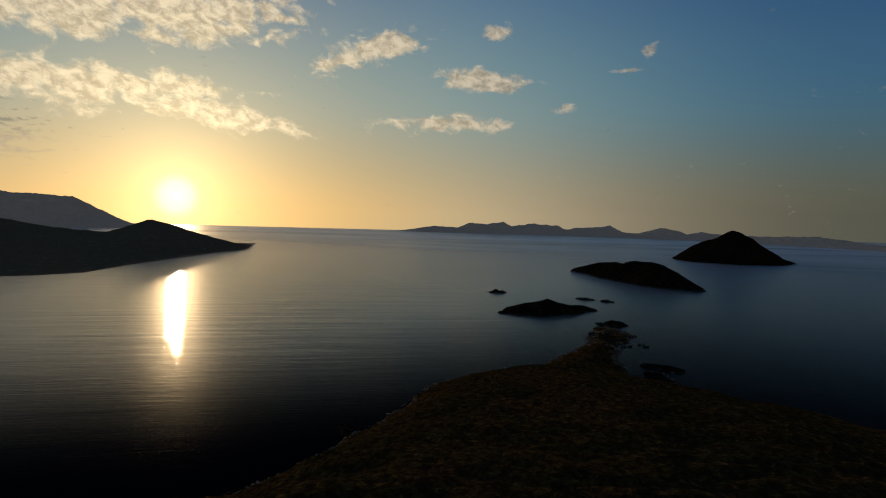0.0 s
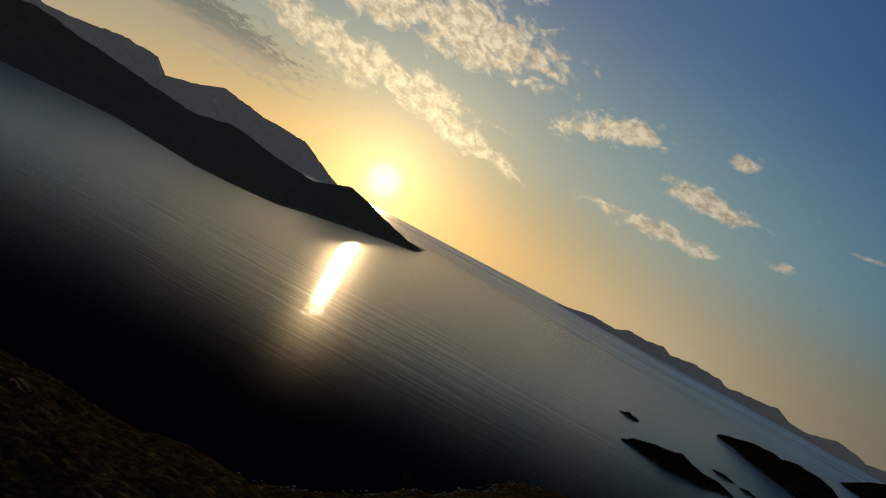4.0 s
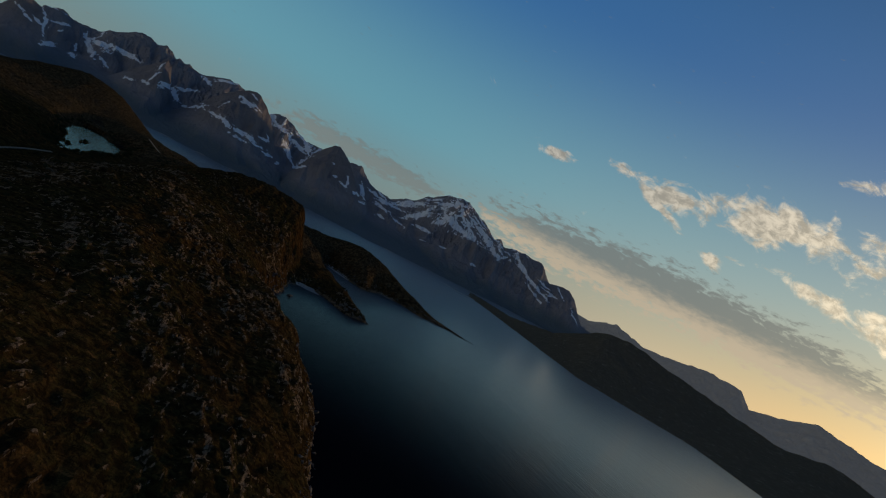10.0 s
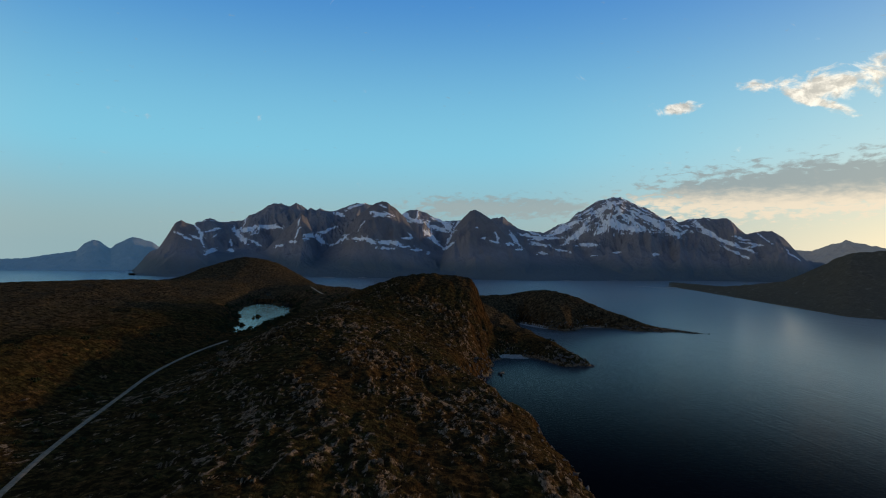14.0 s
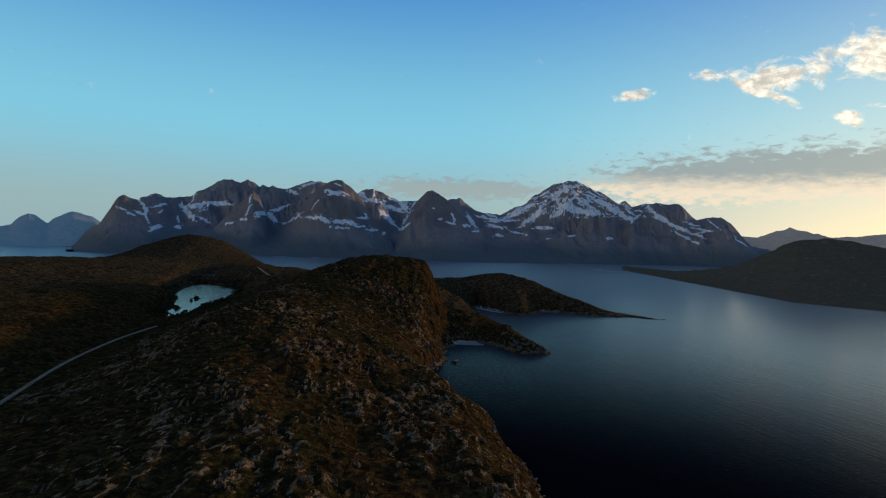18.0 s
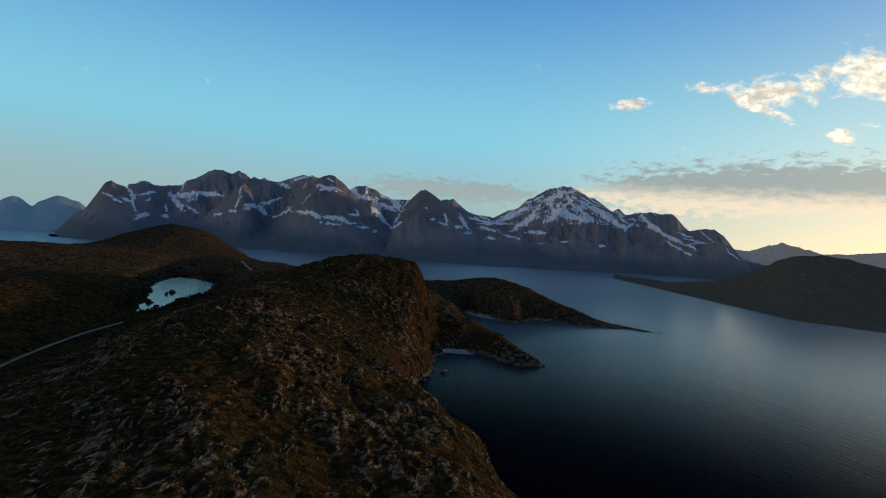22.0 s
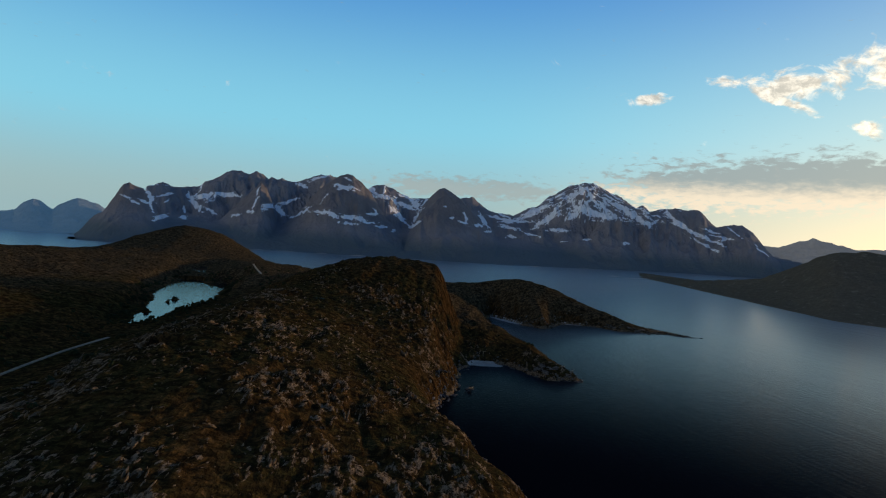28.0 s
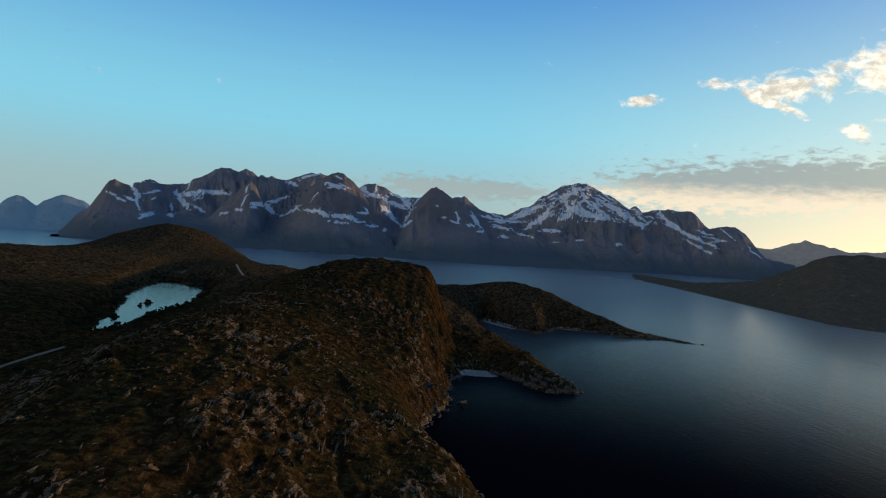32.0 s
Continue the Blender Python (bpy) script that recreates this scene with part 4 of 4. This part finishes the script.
A, Rr = np.meshgrid(np.linspace(-36, 31, 1240), np.linspace(2880, 4420, 310))
Z = mountain_height(A, Rr)[0]
mountains = tagged(sheet("mountain_range", Rr * np.sin(np.radians(A)), Rr * np.cos(np.radians(A)), Z, RANGE, -4),
                   "steep dark mountain range streaked with snow patches", "mountains", kind="structure")
kept = np.empty(len(mountains.data.vertices) * 3, np.float32)
mountains.data.vertices.foreach_get("co", kept)
kept = kept.reshape(-1, 3).astype(float)
az_kept, r_kept = np.degrees(np.arctan2(kept[:, 0], kept[:, 1])), np.hypot(kept[:, 0], kept[:, 1])
mountains.data.attributes.new("snow_depth", "FLOAT", "POINT").data.foreach_set("value", snow_depth(az_kept, r_kept, kept[:, 2]).astype(np.float32))
mountains.data.attributes.new("bare_dome", "FLOAT", "POINT").data.foreach_set("value", mountain_height(az_kept, r_kept)[1].astype(np.float32))

# ---- lakes ----
def lake(shore, label, level):
    p = np.array(shore)
    lx, ly = np.meshgrid(np.arange(p[:, 0].min() - 25, p[:, 0].max() + 25, 5.0), np.arange(p[:, 1].min() - 25, p[:, 1].max() + 25, 5.0))
    lz = np.where(inland(lx, ly, shore) > -16, level, level - 2.5)
    tagged(sheet("water", lx, ly, lz, LAKE, level - 1), label, "lake", kind="structure")


lake(LAKE_SHORE, "still pale lake reflecting the evening sky", LAKE_Z)
lake(POND_SHORE, "small still pond reflecting the evening sky", POND_Z)


for cx, cy, level, l, w, turn in TARNS:
    a = radians(turn)
    u, v = np.meshgrid(np.linspace(-1, 1, 24), np.linspace(-1, 1, 16))
    tx = cx + u * l * math.cos(a) - v * w * math.sin(a)
    ty = cy + u * l * math.sin(a) + v * w * math.cos(a)
    rim = u * u + v * v + 0.35 * fbm(tx, ty, 5, 3)
    tagged(sheet("water", tx, ty, np.where(rim < 0.95, level + 0.12, level - 2.0), LAKE, level - 0.8), "small pale tarn on the brown heath", "tarn", kind="structure")


# ---- gravel road ----
def spline(points, per=14):
    p = [Vector(q) for q in points]
    out = []
    for i in range(len(p) - 1):
        a, b, c, d = p[max(i - 1, 0)], p[i], p[i + 1], p[min(i + 2, len(p) - 1)]
        for k in range(per):
            t = k / per
            out.append(0.5 * ((2 * b) + (c - a) * t + (2 * a - 5 * b + 4 * c - d) * t * t + (3 * b - a - 3 * c + d) * t ** 3))
    return out + [p[-1]]


def ribbon(name, points, width, lift, mat, label, category):
    mid = spline(points)
    rows = []
    for i, q in enumerate(mid):
        way = (mid[min(i + 1, len(mid) - 1)] - mid[max(i - 1, 0)]).normalized()
        side = Vector((-way.y, way.x)) * width / 2
        rows.append([q + side * 1.25, q + side, q, q - side, q - side * 1.25])
    xy = np.array([[tuple(v) for v in r] for r in rows])
    z = land_height(xy[..., 0], xy[..., 1])
    z = np.maximum(z, np.median(z, axis=1)[:, None]) + lift
    z[:, 0] -= 0.9
    z[:, 4] -= 0.9
    return tagged(sheet(name, xy[..., 0], xy[..., 1], z, mat, -50), label, category, kind="structure")


ribbon("road", [p for p in ROAD if p[1] < 520], 2.2, 0.35, GRAVEL, "narrow pale gravel road winding over the heath", "road")
ribbon("road", [p for p in ROAD if 860 < p[1] < 1100], 2.7, 0.35, GRAVEL, "far end of the pale gravel road over the isthmus", "road")


# ---- rocks ----
def icosphere(level):
    bm = bmesh.new()
    bmesh.ops.create_icosphere(bm, subdivisions=level, radius=1.0)
    co = np.array([v.co[:] for v in bm.verts])
    tri = np.array([[v.index for v in f.verts] for f in bm.faces])
    bm.free()
    return co, tri


RNG = np.random.RandomState(21)
BALL, BALL_TRI = icosphere(1)


def boulder_shape(rng):
    """An angular block: a ball cut by a handful of random planes."""
    co = BALL.copy()
    for _ in range(12):
        n = rng.normal(size=3)
        n /= np.linalg.norm(n)
        reach = rng.uniform(0.3, 0.62)
        over = np.maximum(co @ n - reach, 0)
        co = co - over[:, None] * n
    return co


SHAPES = [boulder_shape(RNG) for _ in range(8)]


def placed(shape, x, y, z, a, b, c, turn, tilt):
    co = shape * np.array([a, b, c])
    ct, st = math.cos(tilt), math.sin(tilt)
    co = np.stack([co[:, 0] * ct - co[:, 2] * st, co[:, 1], co[:, 0] * st + co[:, 2] * ct], 1)
    cz, sz = math.cos(turn), math.sin(turn)
    return np.stack([co[:, 0] * cz - co[:, 1] * sz + x, co[:, 0] * sz + co[:, 1] * cz + y, co[:, 2] + z], 1)


def joined(name, pieces, tris, mat):
    n = [len(p) for p in pieces]
    start = np.concatenate([[0], np.cumsum(n)[:-1]])
    co = np.concatenate(pieces)
    faces = np.concatenate([t + k for t, k in zip(tris, start)])
    me = bpy.data.meshes.new(name)
    me.vertices.add(len(co))
    me.vertices.foreach_set("co", co.astype(np.float32).ravel())
    me.loops.add(len(faces) * 3)
    me.loops.foreach_set("vertex_index", faces.astype(np.int32).ravel())
    me.polygons.add(len(faces))
    me.polygons.foreach_set("loop_start", np.arange(0, len(faces) * 3, 3, dtype=np.int32))
    me.polygons.foreach_set("loop_total", np.full(len(faces), 3, dtype=np.int32))
    me.update(calc_edges=True)
    me.materials.append(mat)
    return new(name, me)


def scatter(count, x0, x1, y0, y1, weight, rng):
    """Random places in a rectangle, kept where weight(x, y) is higher than chance."""
    x, y = rng.uniform(x0, x1, count * 8), rng.uniform(y0, y1, count * 8)
    keep = rng.uniform(0, 1, count * 8) < weight(x, y)
    x, y = x[keep][:count], y[keep][:count]
    return x, y, land_height(x, y)


def rock_weight(x, y):
    u, v = x * 0.99 + y * 0.12, y * 0.99 - x * 0.12
    d = inland(x, y, COAST)
    patch = bedrock(x, y) * 0.8 + 0.06 + 0.3 * (0.22 + 0.78 * craggy(x, y)) * (0.25 + 0.75 * smooth(fbm(u, v * 0.6, 14, 2), -0.05, 0.3))
    return (d > 6) * smooth(d, 10, 34) * patch * (1 - np.exp(-(road_gap(x, y) / 40.0) ** 2)) * (inland(x, y, LAKE_SHORE) < -12)


STRIKE = radians(94)
x, y, z = scatter(2600, -250, 60, 120, 740, rock_weight, RNG)
pieces = []
for k in range(len(x)):
    r = 0.35 + 0.95 * RNG.rand() ** 2
    pieces.append(placed(SHAPES[k % 8], x[k], y[k], z[k] - 0.35 * r, r * RNG.uniform(1.6, 3.6), r * RNG.uniform(0.35, 0.8), r * RNG.uniform(0.5, 1.0),
                         STRIKE + RNG.normal() * 0.3, RNG.normal() * 0.3))
tagged(joined("loose_rock", pieces, [BALL_TRI] * len(pieces), PALE_STONE), "pale grey rock strewn over brown heath", "rock", kind="stuff")

OUTCROP_MESHES = []
for k, shape in enumerate(SHAPES):
    lumps = [placed(SHAPES[(k + j) % 8], RNG.uniform(-0.6, 0.6), -0.8 + 0.4 * j + RNG.uniform(-0.12, 0.12), RNG.uniform(-0.3, 0.15), RNG.uniform(0.6, 1.7), RNG.uniform(0.22, 0.46), RNG.uniform(0.4, 1.0),
                    RNG.normal() * 0.16, RNG.normal() * 0.2) for j in range(5)]
    ob = joined("outcrop_form", lumps, [BALL_TRI] * 5, PALE_STONE)
    OUTCROP_MESHES.append(ob.data)
    bpy.data.objects.remove(ob)
x, y, z = scatter(280, -240, 45, 140, 720, rock_weight, RNG)
for k in range(len(x)):
    ob = tagged(new("rock_outcrop", OUTCROP_MESHES[k % 8]), "bare pale rock outcrop on the brown heath", "rock", "outcrops on the headland")
    r = RNG.uniform(1.5, 4.2)
    ob.matrix_world = Matrix.LocRotScale((x[k], y[k], z[k] - 0.3), Euler((RNG.normal() * 0.2, RNG.normal() * 0.25, STRIKE + RNG.normal() * 0.3)), (r * 1.25, r * 0.9, r * 0.5))

# broken rock on the outermost point, coloured near black as a backlit silhouette
for k in range(34):
    t = RNG.rand()
    px, py = 520 + 175 * t + RNG.normal() * 8, -398 - 22 * t + RNG.normal() * (16 - 8 * t)
    ob = tagged(new("rock_outcrop", OUTCROP_MESHES[k % 8]), "jagged rock on the outermost point, darkened as a silhouette", "rock", "rocks on the point")
    ob.material_slots[0].link = "OBJECT"
    ob.material_slots[0].material = BACKLIT_ROCK
    r = RNG.uniform(2.5, 7.0)
    ob.matrix_world = Matrix.LocRotScale((px, py, max(float(land_height(np.array([px]), np.array([py]))[0]), -0.4)), Euler((RNG.normal() * 0.2, RNG.normal() * 0.3, RNG.uniform(0, 6.3))), (r, r * 0.8, r * RNG.uniform(0.5, 1.0)))

# low broken rock along the tips of the two spits and under the cliff
for ax, ay, bx, by, n in ((232, 972, 362, 930, 22), (122, 948, 165, 936, 8), (84, 632, 126, 620, 12), (-4, 520, 22, 570, 10), (430, -430, 395, -418, 10)):
    for k in range(n):
        t = (k + RNG.rand()) / n
        px, py = ax + (bx - ax) * t + RNG.normal() * 4, ay + (by - ay) * t + RNG.normal() * 4
        ob = tagged(new("rock_outcrop", OUTCROP_MESHES[k % 8]), "wave-washed dark rock at the edge of the sea", "rock", "rocks along the shore")
        ob.material_slots[0].link = "OBJECT"
        ob.material_slots[0].material = STONE
        r = RNG.uniform(1.6, 4.2)
        ob.matrix_world = Matrix.LocRotScale((px, py, max(float(land_height(np.array([px]), np.array([py]))[0]) - 0.3, -0.3)), Euler((RNG.normal() * 0.15, RNG.normal() * 0.2, RNG.uniform(0, 6.3))), (r * 1.3, r, r * RNG.uniform(0.5, 0.9)))

# shore stones below the cliffs and round the spits
spots = []
for (ax, ay), (bx, by) in zip(COAST, COAST[1:]):
    if (100 < ay < 1100 and ax > 0) or (ay < -100 and ax > 120):
        t = RNG.rand(int(math.hypot(bx - ax, by - ay) * 1.4))
        spots.append(np.stack([ax + (bx - ax) * t, ay + (by - ay) * t], 1) + RNG.normal(size=(len(t), 2)) * 5)
spots = np.concatenate(spots)
level = land_height(spots[:, 0], spots[:, 1])
pieces = []
for (x, y), z in zip(spots[level > -1.2], level[level > -1.2]):
    r = 0.5 + 2.0 * RNG.rand() ** 3
    pieces.append(placed(SHAPES[RNG.randint(8)], x, y, max(z, -0.3), r * RNG.uniform(1, 1.8), r, r * RNG.uniform(0.6, 1.1), RNG.uniform(0, 6.3), RNG.normal() * 0.3))
fallen = RNG.uniform(0, 1, (420, 2)) * np.array([34, 120]) + np.array([-14, 440])
level = land_height(fallen[:, 0], fallen[:, 1])
rubble = []
for (x, y), z in zip(fallen, level):
    if -1.5 < z < 9:
        r = 0.6 + 2.2 * RNG.rand() ** 3
        rubble.append(placed(SHAPES[RNG.randint(8)], x, y, max(z, -0.3), r * RNG.uniform(1, 1.8), r, r * RNG.uniform(0.6, 1.1), RNG.uniform(0, 6.3), RNG.normal() * 0.3))
tagged(joined("scree", rubble, [BALL_TRI] * len(rubble), SCREE), "pale fallen rock at the foot of the cliff", "scree", kind="stuff")
tagged(joined("shore_stone", pieces, [BALL_TRI] * len(pieces), STONE), "dark wet stones along the foot of the cliffs", "stone", kind="stuff")

# ---- birch scrub ----
TUFT, TUFT_TRI = icosphere(1)


def shrub(x, y, z, size, rng, count=9):
    out = []
    for _ in range(count):
        a, r = rng.uniform(0, 6.3), size * 0.55 * math.sqrt(rng.rand())
        h = size * rng.uniform(0.15, 0.85) * (1 - 0.4 * r / size)
        s = size * rng.uniform(0.16, 0.34)
        out.append(placed(TUFT * rng.uniform(0.7, 1.2, (len(TUFT), 1)), x + r * math.cos(a), y + r * math.sin(a), z + h, s, s * rng.uniform(0.7, 1.2), s * rng.uniform(0.6, 1.0), a, 0))
    return out


def scrub_weight(x, y):
    k = inland(x, y, LAKE_SHORE)
    near = np.exp(-((k + 9) / 9.0) ** 2) * (k < -3)
    dale = np.exp(-(road_gap(x, y) / 50.0) ** 2) * (road_gap(x, y) > 6) * smooth(fbm(x, y, 40, 3), -0.1, 0.3) * (k < -4)
    arm = (inland(x, y, COAST) > 10) * smooth(x, 15, 40) * smooth(y, 560, 640) * smooth(fbm(x, y, 30, 3), 0.0, 0.3)
    return np.maximum(np.maximum(near, 0.45 * dale), 0.3 * arm)


x, y, z = scatter(1100, -420, 200, 150, 1000, scrub_weight, RNG)
pieces = []
for k in range(len(x)):
    pieces += shrub(x[k], y[k], z[k] - 0.2, RNG.uniform(1.4, 4.2), RNG)
tagged(joined("birch_scrub", pieces, [TUFT_TRI] * len(pieces), LEAF), "dark birch scrub round the lake and along the road", "scrub", kind="stuff")


# ---- wooded islets in the lake ----
def tree(x, y, z, height, rng):
    base = tagged(new("birch_tree"), "small dark birch tree on a lake islet", "tree", "trees on the lake islets")
    base.location = (x, y, z)
    bm = bmesh.new()
    bmesh.ops.create_cone(bm, cap_ends=True, segments=7, radius1=height * 0.035, radius2=height * 0.01, depth=height * 0.8, matrix=Matrix.Translation((0, 0, height * 0.4)))
    for k in range(4):
        a = k * 1.6 + rng.rand()
        lean = Matrix.Rotation(a, 4, "Z") @ Matrix.Rotation(0.9, 4, "Y")
        bmesh.ops.create_cone(bm, cap_ends=True, segments=5, radius1=height * 0.014, radius2=height * 0.004, depth=height * 0.4,
                              matrix=Matrix.Translation((0, 0, height * (0.35 + 0.1 * k))) @ lean @ Matrix.Translation((0, 0, height * 0.2)))
    me = bpy.data.meshes.new("trunk")
    bm.to_mesh(me)
    bm.free()
    me.materials.append(BARK)
    trunk = new("trunk", me)
    trunk.parent = base
    crown = joined("crown", [p for p in shrub(0, 0, height * 0.22, height * 0.8, rng, 26)], [TUFT_TRI] * 26, LEAF)
    crown.parent = base
    return base


for cx, cy, l, w, n in ((-288, 738, 12, 7, 5), (-286, 716, 5, 4, 2), (-272, 642, 10, 7, 4), (-320, 930, 18, 12, 4)):
    tagged(island("islet", cx, cy, l, w, 75, 1.2, "small wooded islet in the still lake", 18, HEATH, level=LAKE_Z - 0.2), category="islet", group="lake islets")
    for k in range(n):
        tree(cx + RNG.uniform(-0.2, 0.2) * w, cy + RNG.uniform(-0.3, 0.3) * l, LAKE_Z + 0.6, RNG.uniform(2.2, 3.6), RNG)


# birches along the banks of the lake
BANK = [(-253, 590), (-258, 640), (-262, 690), (-262, 745), (-270, 800), (-282, 850), (-298, 905), (-300, 935), (-330, 905), (-352, 960), (-278, 640), (-300, 705), (-330, 775)]
for k, (cx, cy) in enumerate(BANK):
    placed_here = 0
    while placed_here < 4:
        tx, ty = cx + RNG.normal() * 16, cy + RNG.normal() * 20
        gap = float(inland(np.array([tx]), np.array([ty]), LAKE_SHORE)[0])
        if -16 < gap < -5:
            b = tree(tx, ty, float(land_height(np.array([tx]), np.array([ty]))[0]) - 0.2, RNG.uniform(2.6, 5.2), RNG)
            tagged(b, "dark birch tree on the bank of the lake", "tree", "trees round the lake")
            placed_here += 1


# ---- sand beaches ----
def beach(cx, cy, length, width, turn, label):
    a = radians(turn)
    u, v = np.meshgrid(np.linspace(-1, 1, 40), np.linspace(-1, 1, 22))
    x = cx + u * length / 2 * math.cos(a) - v * width / 2 * math.sin(a)
    y = cy + u * length / 2 * math.sin(a) + v * width / 2 * math.cos(a)
    edge = 1 - u * u - v * v + 0.35 * fbm(x, y, 12, 3)
    z = np.where(edge > 0, np.clip(land_height(x, y), 0.15, 3.0) + 0.25, -1.5)
    tagged(sheet("beach", x, y, z, SAND, -0.5), label, "beach", kind="structure")


beach(40, 660, 46, 12, 0, "small pale shell sand beach below the spit")
beach(98, 994, 84, 22, 118, "pale shell sand beach at the head of the bay")
beach(196, 990, 46, 9, -8, "strip of pale sand on the low peninsula")

for cx, cy, l, w, t, h in ((690, 2525, 60, 14, 20, 2.0), (735, 2450, 90, 12, 15, 1.6), (800, 2480, 50, 12, 0, 1.6)):
    tagged(island("skerry", cx, cy, l, w, t, h, "low pale sandbar awash in the sound", 26, SAND), category="skerry", group="skerries")


# ---- mist over the far sea ----
def mist_material():
    m, g, b, pos, _ = material("sea_mist_and_haze")
    out = [n for n in m.node_tree.nodes if n.type == "OUTPUT_MATERIAL"][0]
    # a glossy see-through sheet, denser farther out, brightens the sea as haze would
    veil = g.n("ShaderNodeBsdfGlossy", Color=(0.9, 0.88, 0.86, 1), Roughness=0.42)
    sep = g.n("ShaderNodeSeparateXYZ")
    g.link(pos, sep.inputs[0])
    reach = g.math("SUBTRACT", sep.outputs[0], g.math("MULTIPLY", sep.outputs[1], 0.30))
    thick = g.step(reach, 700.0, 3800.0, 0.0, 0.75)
    stretch = g.n("ShaderNodeMapping")
    stretch.inputs["Rotation"].default_value = (0, 0, radians(15))
    stretch.inputs["Scale"].default_value = (1.0, 0.3, 1.0)
    g.link(pos, stretch.inputs[0])
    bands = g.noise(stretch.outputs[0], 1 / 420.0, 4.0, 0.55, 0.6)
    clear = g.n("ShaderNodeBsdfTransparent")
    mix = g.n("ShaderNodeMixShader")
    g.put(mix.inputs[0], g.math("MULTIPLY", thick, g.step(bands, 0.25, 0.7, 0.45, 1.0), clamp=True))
    g.link(clear.outputs[0], mix.inputs[1])
    g.link(veil.outputs[0], mix.inputs[2])
    g.link(mix.outputs[0], out.inputs[0])
    return m


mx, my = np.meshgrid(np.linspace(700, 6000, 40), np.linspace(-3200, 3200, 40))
tagged(sheet("sea_mist_and_haze", mx, my, 3.0 + 0 * mx, mist_material(), -1), "thin pale mist on the far sea, a glossy sheet for haze", "mist", kind="stuff")

# pale strips of shore under the far mountains
for az, r, l, w in ((-16.4, 2985, 60, 10), (-14.0, 2975, 90, 9), (-10.8, 2960, 50, 8), (-7.6, 2950, 70, 9), (-4.4, 2935, 46, 8), (8.5, 3010, 60, 9), (12.6, 3210, 80, 10)):
    a = radians(az)
    tagged(island("shore", r * math.sin(a), r * math.cos(a), l, w, -az, 2.0, "pale strip of shore under the mountains", 22, SAND), category="shore", group="far shores")
